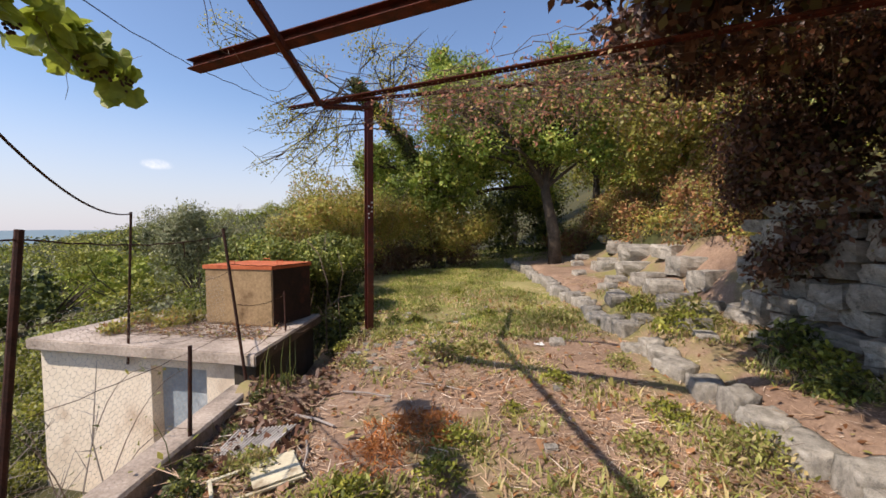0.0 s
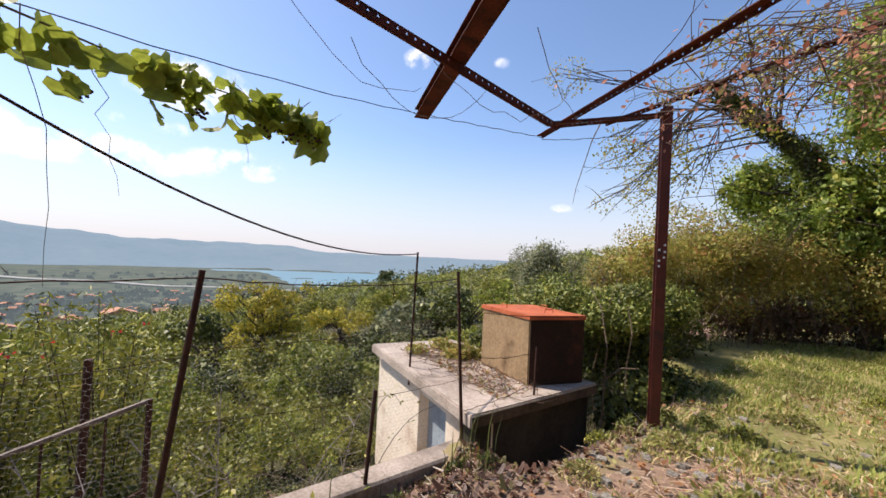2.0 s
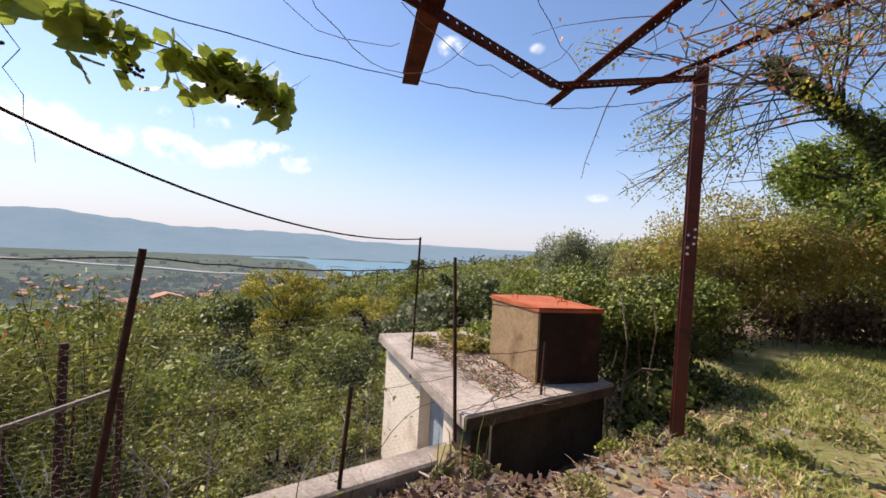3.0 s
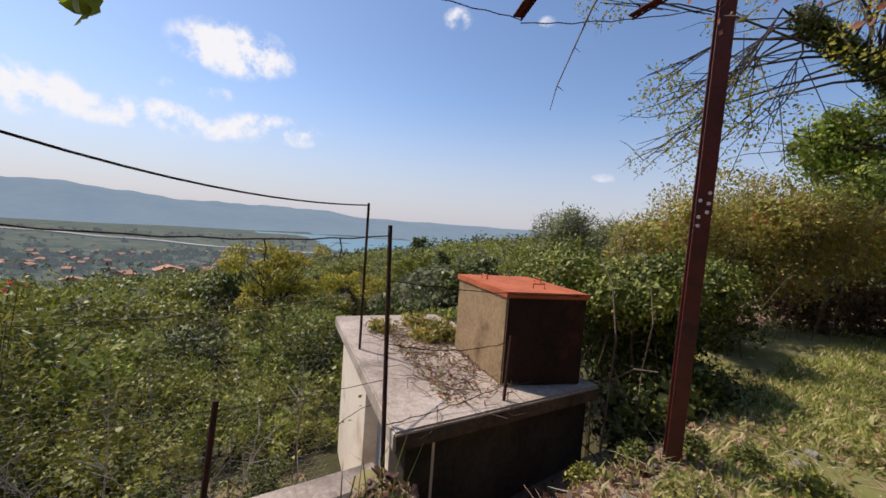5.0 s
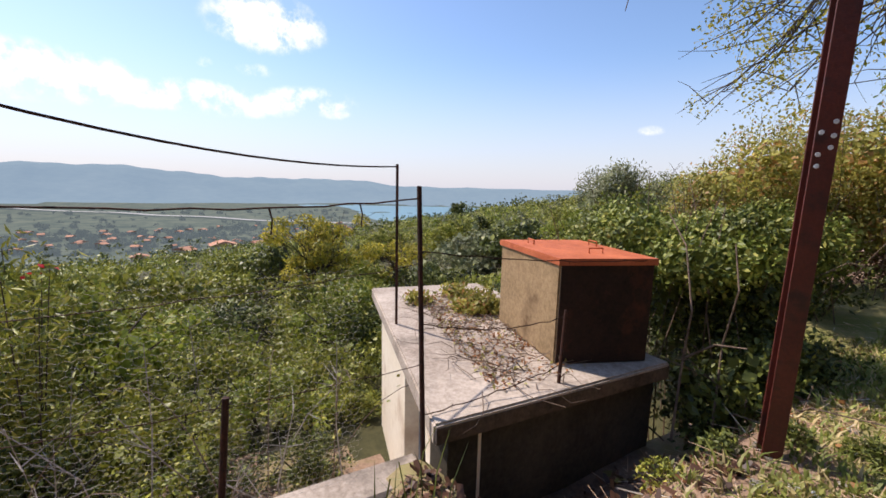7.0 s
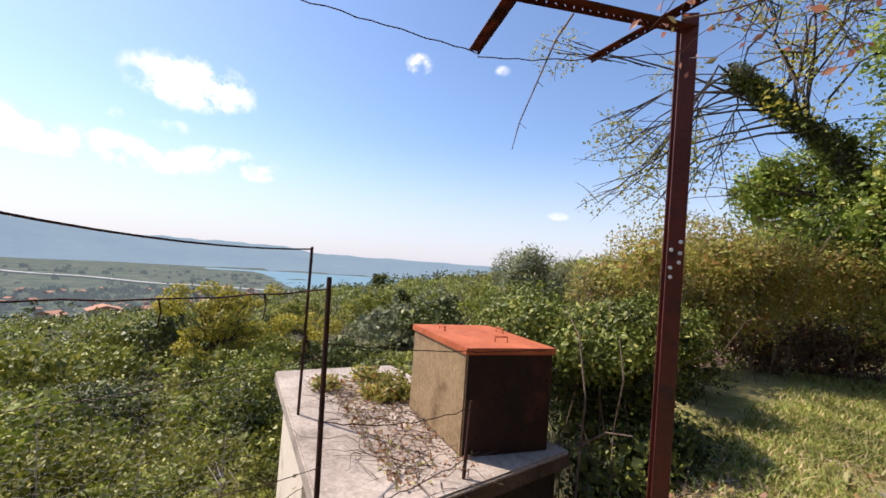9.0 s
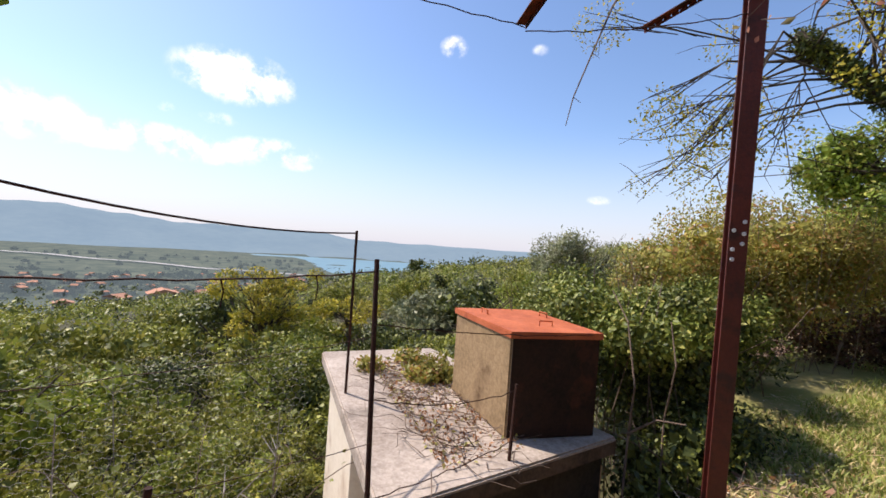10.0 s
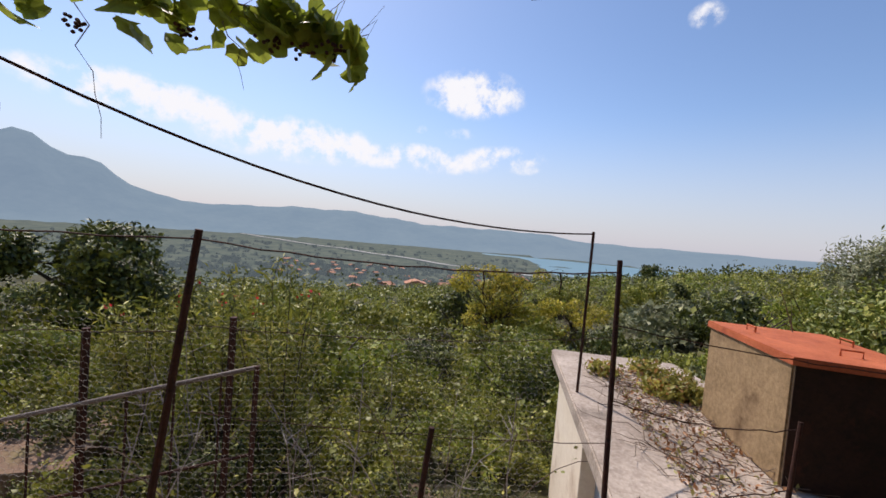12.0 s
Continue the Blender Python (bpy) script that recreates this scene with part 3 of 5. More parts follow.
stake("fence_post", (-1.79, 3.10, -0.12), (-1.80, 3.15, 0.50), 0.014, "short dark iron fence stub")
stake("fence_post", (-1.83, 4.89, 0.16), (-1.85, 4.93, 0.60), 0.011, "short rusty rod standing on the roof slab")

# ---- shrubs ----


def shrub_mesh(seed, n, size, leaf, slim=0.55, tall=0.8):
    """Boughs of unequal height, each set with small clumps, so that dark gaps stay between them."""
    rng = np.random.default_rng(seed)
    cl = []
    for i in range(9):
        a, r = rng.random() * 6.28, (i / 9) ** 0.6 * size * 0.72
        top = size * tall * (1.08 - 0.7 * (r / size) ** 2) * rng.uniform(0.62, 1.08)
        bx, by = math.cos(a) * r, math.sin(a) * r
        for k in range(7):
            u = rng.random() ** 0.6
            w = size * 0.24 * (1.15 - 0.7 * u)
            cl.append((bx * (0.7 + 0.3 * u) + rng.normal() * w, by * (0.7 + 0.3 * u) + rng.normal() * w, top * (0.25 + 0.75 * u), size * rng.uniform(0.10, 0.19), 0.8))
    V, F = leafage(rng, n, cl, leaf, slim)
    V[:, 2] = np.abs(V[:, 2])
    return V, F


def shrub(seed, n, size, leaf, mat, label, slim=0.55, tall=0.8):
    p = thing("shrub", label, "shrub", "shrubs on the slope")
    big_mesh("foliage", shrub_mesh(seed, n, size, leaf, slim, tall), mat, p)
    rng = random.Random(seed)
    g = Geo()
    for i in range(7):
        a = rng.random() * 6.28
        e = Vector((math.cos(a) * size * 0.55, math.sin(a) * size * 0.55, size * tall * rng.uniform(0.6, 1.0)))
        g.tube([(0, 0, -0.3), e * 0.4 + Vector((0, 0, 0.1)), e], 0.03 * size, 0.006, 5)
    part("stem", g, M_BARK, p)
    return p


FINE = [shrub(11, 4700, 1.5, 0.060, M_LEAF, "dense green wild shrub below the fence"),
        shrub(12, 4700, 1.6, 0.060, M_LEAF_DARK, "dark green leafy shrub below the fence"),
        shrub(13, 4700, 1.5, 0.058, M_LEAF_LIME, "yellow-green leafy shrub below the fence")]
KINDS = [shrub(15, 2700, 1.7, 0.086, M_LEAF, "dense green wild shrub on the slope"),
         shrub(16, 2700, 1.8, 0.086, M_LEAF_DARK, "dark green leafy shrub on the slope"),
         shrub(17, 2700, 1.7, 0.086, M_LEAF_YELLOW, "yellowing leafy shrub on the slope"),
         shrub(18, 2600, 1.6, 0.11, M_LEAF_OLIVE, "grey-green olive shrub on the slope", 0.3),
         shrub(19, 2700, 1.7, 0.086, M_LEAF_LIME, "yellow-green leafy shrub on the slope")]
rr = random.Random(5)
first = set()


def plant(ob, x, y, s, tall=1.0, sink=0.1):
    m = Matrix.Translation((x, y, float(height(x, y)) - sink)) @ Matrix.Rotation(rr.random() * 6.28, 4, "Z") @ Matrix.Diagonal((s, s, s * tall, 1))
    if ob not in first:
        first.add(ob)
        ob.matrix_world = m
    else:
        copy_thing(ob, Matrix.Identity(4)).matrix_world = m


# close below the fence
for x, y, s, k, tall in [(-3.6, 0.6, 0.62, 0, 1.0), (-3.9, 1.7, 0.66, 1, 1.0), (-4.6, 2.6, 0.7, 0, 1.0), (-4.9, 3.5, 0.6, 2, 1.0), (-5.7, 4.4, 0.7, 0, 1.05), (-5.6, 5.6, 0.75, 0, 1.1), (-5.4, 6.9, 0.75, 2, 1.1),
                         (-5.6, 2.2, 0.8, 0, 1.0), (-5.4, 0.6, 0.8, 2, 1.05), (-5.2, -1.0, 0.8, 0, 1.1), (-6.8, 3.3, 0.85, 0, 1.0), (-7.2, 5.2, 0.85, 1, 1.0), (-6.9, 1.2, 0.9, 0, 1.0),
                         (-3.9, 2.9, 0.42, 1, 0.9), (-4.4, 7.6, 0.7, 0, 1.0), (-6.9, 7.0, 0.9, 0, 1.1), (-8.3, 2.4, 1.0, 2, 1.0), (-8.6, 4.4, 1.0, 0, 1.0), (-8.4, 6.4, 1.0, 1, 1.0), (-7.0, -1.0, 1.0, 0, 1.1),
                         (-4.6, -0.4, 0.6, 1, 1.0), (-6.3, -3.0, 1.0, 0, 1.2), (-8.6, 0.4, 1.05, 2, 1.0), (-8.8, 8.4, 1.0, 0, 1.1), (-3.2, -1.4, 0.6, 2, 1.2), (-3.95, 3.75, 0.36, 1, 0.9), (-4.9, 4.35, 0.45, 0, 0.9), (-3.3, 2.6, 0.3, 1, 0.9), (-2.95, 2.2, 0.3, 0, 1.0), (-5.0, 5.1, 0.5, 1, 0.9), (-4.0, -3.2, 0.8, 0, 1.3)]:
    plant(FINE[k], x, y, s, tall)
for i in range(22):
    x, y = -rr.uniform(5.8, 13), rr.uniform(-6, 13)
    plant(FINE[rr.choices(range(3), (5, 3, 2))[0]], x, y, rr.uniform(0.8, 1.5), rr.uniform(0.75, 1.2))
count = 0
while count < 88:
    x, y = -rr.uniform(8.5, 42), rr.uniform(-24, 46)
    if math.hypot(x, y) > 50 or math.degrees(math.atan2(-x, y)) < 22:
        continue
    k = rr.choices(range(5), (5.0, 4.6, 0.25, 1.4, 2.0))[0]
    plant(KINDS[k], x, y, rr.uniform(0.8, 1.5) * (1.15 if math.hypot(x, y) < 22 else 1.6), rr.uniform(0.75, 1.15))
    count += 1


for i in range(20):
    plant(KINDS[rr.choices(range(5), (5, 2, 0.4, 1, 3))[0]], -rr.uniform(6.5, 15), rr.uniform(8.5, 16), rr.uniform(0.7, 1.1), rr.uniform(0.8, 1.1))


RUNWAY = ((-1030, 375), (-2200, -930))


def thicket(name, seed, n, r0, r1, az0, az1, tall, leaf, mat, label, clumps=900, clear=None):
    rng = np.random.default_rng(seed)
    a = np.radians(az0 + (az1 - az0) * rng.random(clumps))
    r = r0 + (r1 - r0) * rng.random(clumps)
    x, y = -np.sin(a) * r, np.cos(a) * r
    s = tall * (0.4 + 1.2 * rng.random(clumps) ** 2)
    if clear:
        (ax, ay), (bx, by) = clear
        off = np.abs((x - ax) * (by - ay) - (y - ay) * (bx - ax)) / math.hypot(bx - ax, by - ay)
        x, y, s = x[off > 70], y[off > 70], s[off > 70]
        clumps = len(x)
    c = np.stack([x, y, height(x, y) + s * 0.3, s * (0.45 + 0.35 * rng.random(clumps)), np.full(clumps, 0.8)], 1)
    P = blobs(rng, n, c)
    ob = big_mesh(name, leaves(P, leaf * (0.6 + 0.8 * rng.random(n)) * (0.28 + 0.8 * np.hypot(P[:, 0], P[:, 1]) / r1), rng, slim=0.7), mat)
    return tagged(ob, label, "thicket", kind="stuff")


thicket("slope_thicket", 21, 60000, 34, 170, 3, 150, 2.6, 0.5, M_LEAF, "dense green scrub covering the slope")
thicket("slope_thicket", 22, 34000, 34, 170, 3, 150, 2.4, 0.5, M_LEAF_LIME, "yellow-green scrub scattered over the slope", 330)
thicket("slope_thicket", 24, 26000, 34, 170, 3, 150, 2.6, 0.5, M_LEAF_DARK, "dark scrub scattered over the slope", 260)
thicket("far_woods", 23, 44000, 160, 820, 44, 150, 5.0, 2.4, M_LEAF_DARK, "dark woods and scrub covering the valley", 1500)


# leaves in the valley material, so its haze glow lies on them too
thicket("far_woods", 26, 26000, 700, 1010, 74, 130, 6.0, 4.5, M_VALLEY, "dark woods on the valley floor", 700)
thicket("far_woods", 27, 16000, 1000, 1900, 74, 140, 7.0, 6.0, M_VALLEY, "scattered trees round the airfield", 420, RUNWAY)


def mass(name, seed, n, clumps, leaf, mat, label, category, slim=0.55, twigs=0, second=None):
    """A bush or hedge: foliage over clumps, with bare stems that rise through it."""
    rng = np.random.default_rng(seed)
    c0 = clumps[0]
    p = thing(name, label, category)
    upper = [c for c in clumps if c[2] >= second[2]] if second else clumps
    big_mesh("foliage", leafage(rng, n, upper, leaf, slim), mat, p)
    # low clumps get a darker leaf that holds the shade beneath the bush
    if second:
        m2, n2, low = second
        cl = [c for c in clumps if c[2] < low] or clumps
        big_mesh("low_foliage", leafage(rng, n2, cl, leaf, slim), m2, p, "low leaves, darker to carry the shade under the bush")
    rnd = random.Random(seed)
    g = Geo()
    for i in range(twigs):
        c = rnd.choice(clumps)
        x, y = c[0] + rnd.uniform(-0.4, 0.4), c[1] + rnd.uniform(-0.4, 0.4)
        b = Vector((x, y, float(height(x, y))))
        e = b + Vector((rnd.uniform(-0.5, 0.6), rnd.uniform(-0.7, 0.3), c[2] + c[3] * rnd.uniform(0.6, 1.25) - b.z))
        mid = b.lerp(e, 0.55) + Vector((rnd.uniform(-0.15, 0.15), rnd.uniform(-0.15, 0.15), 0.1))
        g.tube([b, mid, e, e + (e - mid) * 0.35 - Vector((0, 0, 0.08))], 0.007, 0.002, 4)
    if twigs:
        part("stem", g, M_TWIG, p)
    return p


rg = random.Random(8)
cl = []
for i in range(70):
    z = rg.uniform(-0.3, 1.02)
    back = 0.55 * (1 - min(max(z, 0) / 0.6, 1))
    x = rg.uniform(-4.0, -1.95) if i < 50 else rg.uniform(-2.2, -1.8)
    cl.append((x - back * 0.7, rg.uniform(6.45, 8.8) + back, z, rg.uniform(0.24, 0.42), 0.85))
# added low clumps, standing in for the bramble's shadow on the ground
cl += [(rg.uniform(-1.75, -1.3), rg.uniform(6.1, 7.2), rg.uniform(-0.35, 0.15), rg.uniform(0.2, 0.3), 0.9) for i in range(18)]
cl += [(rg.uniform(-2.3, -1.6), rg.uniform(6.5, 7.5), rg.uniform(0.0, 0.6), rg.uniform(0.2, 0.34), 0.9) for i in range(24)]
# more added clumps, to darken the gap at the slab's end
cl += [(rg.uniform(-1.8, -1.5), rg.uniform(5.9, 6.25), rg.uniform(-0.55, 0.1), rg.uniform(0.14, 0.2), 0.9) for i in range(12)]
cl += [(rg.uniform(-2.6, -1.6), rg.uniform(6.05, 7.3), rg.uniform(0.72, 1.0), rg.uniform(0.18, 0.3), 0.7) for i in range(24)]
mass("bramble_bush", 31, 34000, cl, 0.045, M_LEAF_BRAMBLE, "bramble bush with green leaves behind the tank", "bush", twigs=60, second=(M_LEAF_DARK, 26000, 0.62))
cl = []
for i in range(105):
    u = rg.random()
    line = Vector((-2.3, 8.5, 0)).lerp(Vector((-0.6, 12.2, 0)), u * 1.7) if u < 0.588 else Vector((-0.6, 12.2, 0)).lerp(Vector((1.5, 12.4, 0)), (u - 0.588) / 0.412)
    z = rg.uniform(0.15, 1.9)
    back = 0.6 * (1 - min(z / 1.0, 1))
    cl.append((line.x - rg.uniform(0.2, 1.3) - back, line.y + rg.uniform(-0.1, 0.7) + back * 0.5, z, rg.uniform(0.36, 0.58), 0.85))
# dry brown below, in the leaf colour that is darkened for shade
mass("hedge", 32, 60000, cl, 0.046, M_LEAF_HEDGE, "overgrown hedge, yellow-green above and brown below", "hedge", twigs=80, second=(M_LEAF_BROWN_SHADED, 22000, 0.85))


def tree(name, base, h, lean, crown, mat, n, leaf, label, seed, r=0.2, ivy=0, slim=0.55, bark=None, bend=(0, 0, 0), thin=0.3, way_up=None, inner=0.15):
    p = thing(name, label, "tree")
    rng = random.Random(seed)
    b = Vector(base)
    top = b + Vector((*lean, h))
    way = Vector(bend)
    path = [b - Vector((0, 0, 0.3)), b.lerp(top, 0.3) + Vector((0.05, 0.03, 0)) + way * 0.8, b.lerp(top, 0.65) + Vector((-0.04, 0.05, 0)) + way * 0.8, top]
    if way_up:
        path = [Vector(v) for v in way_up]
        top = path[-1]
    part("trunk", Geo().tube(path, r, r * 0.45, 9), bark or M_BARK, p, smooth=True)
    g = Geo()
    for c in crown:
        c = Vector(c[:3])
        v = rng.uniform(0.6, 1.0)
        s = path[-2].lerp(top, (v - 0.6) / 0.4)
        if way_up and rng.random() < 0.6:
            s = path[-3].lerp(path[-2], rng.random())
        mid = s.lerp(c, 0.5) + Vector((rng.uniform(-0.3, 0.3), rng.uniform(-0.3, 0.3), 0.15 if not way_up else rng.uniform(0.2, 0.8)))
        g.tube([s, s.lerp(mid, 0.5) + Vector((rng.gauss(0, 0.08), rng.gauss(0, 0.08), 0.06)), mid, mid.lerp(c, 0.5) + Vector((rng.gauss(0, 0.1), rng.gauss(0, 0.1), 0.05)), c], r * thin, 0.008, 6)
        for k in range(7):
            e = c + Vector((rng.gauss(0, 0.45), rng.gauss(0, 0.45), rng.gauss(0, 0.35)))
            g.tube([mid.lerp(c, rng.random()), e.lerp(c, 0.4) + Vector((0, 0, 0.08)), e], 0.010, 0.003, 4)
    part("limb", g, bark or M_BARK, p)
    r2 = np.random.default_rng(seed)
    big_mesh("crown", leafage(r2, n, crown, leaf, slim, inner=inner), mat, p)
    if ivy:
        cv = [(*path[i].lerp(path[i + 1], k / 6), r * 1.15, 1.0) for i in range(len(path) - 1) for k in range(6)]
        big_mesh("ivy", leaves(blobs(r2, ivy, cv), 0.07 * (0.6 + 0.8 * r2.random(ivy)), r2), M_LEAF_DARK, p, "dark green ivy round the trunk")
    return p


rg = random.Random(9)
tree("tree", (3.1, 11.7, float(height(3.1, 11.7))), 3.0, (-0.35, 0.1), [(3.1 + rg.uniform(-3.3, 1.9), 11.8 + rg.uniform(-1.1, 1.5), 4.5 + rg.uniform(-1.3, 1.7), rg.uniform(0.4, 0.75), 0.85) for i in range(52)],
     M_LEAF_FRESH, 34000, 0.085, "broad green fruit tree standing behind the kerb", 3, 0.21)
crown = [(-3.1 + rg.gauss(0, 0.75), 10.6 + rg.gauss(0, 0.7), rg.uniform(2.9, 5.7), rg.uniform(0.3, 0.55), 0.8) for i in range(17)] + [(rg.uniform(-2.2, 0.4), 11.8 + rg.gauss(0, 0.5), rg.uniform(5.2, 6.4), rg.uniform(0.3, 0.5), 0.7) for i in range(10)]
tree("tree", (-0.2, 12.7, 0.1), 4.8, (0, 0), crown, M_LEAF_YELLOW, 4600, 0.06, "half-bare leaning tree with ivy-wrapped trunk", 4, 0.19, 9000, thin=0.13, inner=0,
     way_up=((-0.2, 12.7, -0.2), (-0.5, 12.6, 2.4), (-1.15, 12.3, 3.8), (-1.9, 12.0, 4.6), (-2.5, 11.5, 5.3)))
tree("tree", (0.2, 14.0, 0.1), 2.8, (0.0, 0), [(rg.uniform(0.2, 3.4), rg.uniform(13.8, 15.4), rg.uniform(2.6, 5.4), rg.uniform(0.5, 0.8), 0.9) for i in range(30)] + [(rg.uniform(-2.5, 0.6), rg.uniform(12.4, 13.6), rg.uniform(2.1, 4.0), rg.uniform(0.3, 0.55), 0.9) for i in range(38)] + [(rg.uniform(-1.0, 0.8), rg.uniform(11.9, 12.6), rg.uniform(1.7, 3.3), rg.uniform(0.3, 0.45), 0.9) for i in range(14)],
     M_LEAF_FRESH, 44000, 0.075, "leafy green tree behind the hedge", 5)
for x, y, h, s, mat, lab in [(6.5, 18.0, 4.0, 9, M_LEAF_HEDGE, "yellow-green tree on the hillside"), (9.0, 15.5, 3.6, 12, M_LEAF, "green tree on the hillside"), (3.5, 21.0, 4.5, 14, M_LEAF, "green tree on the hillside"),
                             (11.0, 21.0, 4.5, 15, M_LEAF_DARK, "dark green tree on the hillside"), (-3.0, 20.0, 3.0, 16, M_LEAF_HEDGE, "yellow-green tree beyond the hedge"), (6.2, 11.5, 2.6, 17, M_LEAF_HEDGE, "yellow-green tree on the bank")]:
    z = float(height(x, y))
    tree("tree", (x, y, z), h * 0.55, (0.2, -0.1), [(x + rg.gauss(0, 1.4), y + rg.gauss(0, 1.3), z + h * rg.uniform(0.45, 1.1), rg.uniform(0.7, 1.1), 0.9) for i in range(16)], mat, 13000, 0.12, lab, s, inner=0.0)
tree("acacia_tree", (-15.0, 6.0, float(height(-15, 6))), 1.7, (0.2, 0), [(-15 + rg.gauss(0, 0.8), 6.4 + rg.gauss(0, 0.75), float(height(-15, 6)) + rg.uniform(0.2, 3.6), rg.uniform(0.2, 0.45), 0.7) for i in range(46)],
     M_LEAF_YELLOW, 12000, 0.10, "bright yellow-leaved acacia on the slope", 21, 0.1, inner=0.0)
tree("acacia_tree", (-16.0, 9.5, float(height(-16, 9.5))), 1.7, (0.2, 0), [(-16 + rg.gauss(0, 0.8), 9.5 + rg.gauss(0, 0.6), float(height(-16, 9.5)) + rg.uniform(0.2, 2.5), rg.uniform(0.2, 0.45), 0.7) for i in range(34)],
     M_LEAF_YELLOW, 9000, 0.10, "yellow-leaved acacia on the slope", 22, 0.1, inner=0.0)
tree("olive_tree", (-8.6, 14.2, float(height(-8.6, 14.2))), 1.6, (0, 0), [(-8.6 + rg.gauss(0, 0.9), 14.2 + rg.gauss(0, 0.8), 1.0 + rg.gauss(0, 0.5), rg.uniform(0.3, 0.6), 1.3) for i in range(18)],
     M_LEAF_OLIVE, 15000, 0.11, "grey-green olive tree above the scrub", 23, 0.12, 0, 0.3, inner=0)
tree("tree", (-9.6, -4.2, float(height(-9.6, -4.2))), 2.4, (0, 0), [(-9.6 + rg.uniform(-1.2, 1.2), -4.2 + rg.uniform(-1.3, 1.3), float(height(-9.6, -4.2)) + rg.uniform(0.8, 3.2), rg.uniform(0.45, 0.7), 0.9) for i in range(22)],
     M_LEAF_DARK, 16000, 0.12, "dark dense evergreen tree on the slope", 24)
x, y = -139, 86
tree("tree", (x, y, float(height(x, y))), 3, (0, 0), [(x + rg.gauss(0, 1.3), y + rg.gauss(0, 1.3), float(height(x, y)) + rg.uniform(2, 5.0), 1.3, 0.8) for i in range(9)], M_LEAF_DARK, 2500, 0.5, "round dark tree on the far ridge", 25)

# the overgrown bank
cl, green = [], []
for i in range(170):
    y = rg.uniform(6.0, 17)
    x = 4.0 + 0.10 * max(y - 5, 0) + abs(rg.gauss(0, 1.9))
    (green if rg.random() < 0.3 else cl).append((x, y, float(height(x, y)) + rg.uniform(0.0, 0.6), rg.uniform(0.22, 0.5), 0.8))
mass("bank_creeper", 33, 34000, cl, 0.055, M_LEAF_DRY, "dry reddish creeper covering the bank", "creeper", twigs=120)
mass("bank_bramble", 37, 14000, green, 0.055, M_LEAF_HEDGE, "yellow-green bramble growing through dry creeper", "bramble", twigs=30)
cl = []
for i in range(120):
    y = rg.uniform(7, 24)
    x = 5.4 + 0.12 * max(y - 5, 0) + abs(rg.gauss(0, 3.2))
    cl.append((x, y, float(height(x, y)) + rg.uniform(0.5, 2.6), rg.uniform(0.35, 0.7), 0.85))
mass("bank_scrub", 34, 36000, cl, 0.10, M_LEAF_LIME, "yellow-green scrub high on the bank", "scrub", twigs=40)

cl = [(rg.uniform(-2.5, 4.6), rg.uniform(15.6, 17.6), rg.uniform(0.2, 2.8), rg.uniform(0.5, 0.8), 0.9) for i in range(64)]
mass("undergrowth", 35, 22000, cl, 0.1, M_LEAF_DARK, "dark undergrowth beyond the terrace trees", "undergrowth", twigs=30)
cl = [(rg.uniform(3.9, 6.6), rg.uniform(13.4, 15.6), float(height(5.0, 14.5)) - 0.4 + rg.uniform(-0.4, 0.6), rg.uniform(0.3, 0.55), 0.6) for i in range(44)]
mass("dry_brush", 36, 16000, cl, 0.08, M_LEAF_DRY, "sunlit rust-brown brush on the bank", "brush", twigs=30)

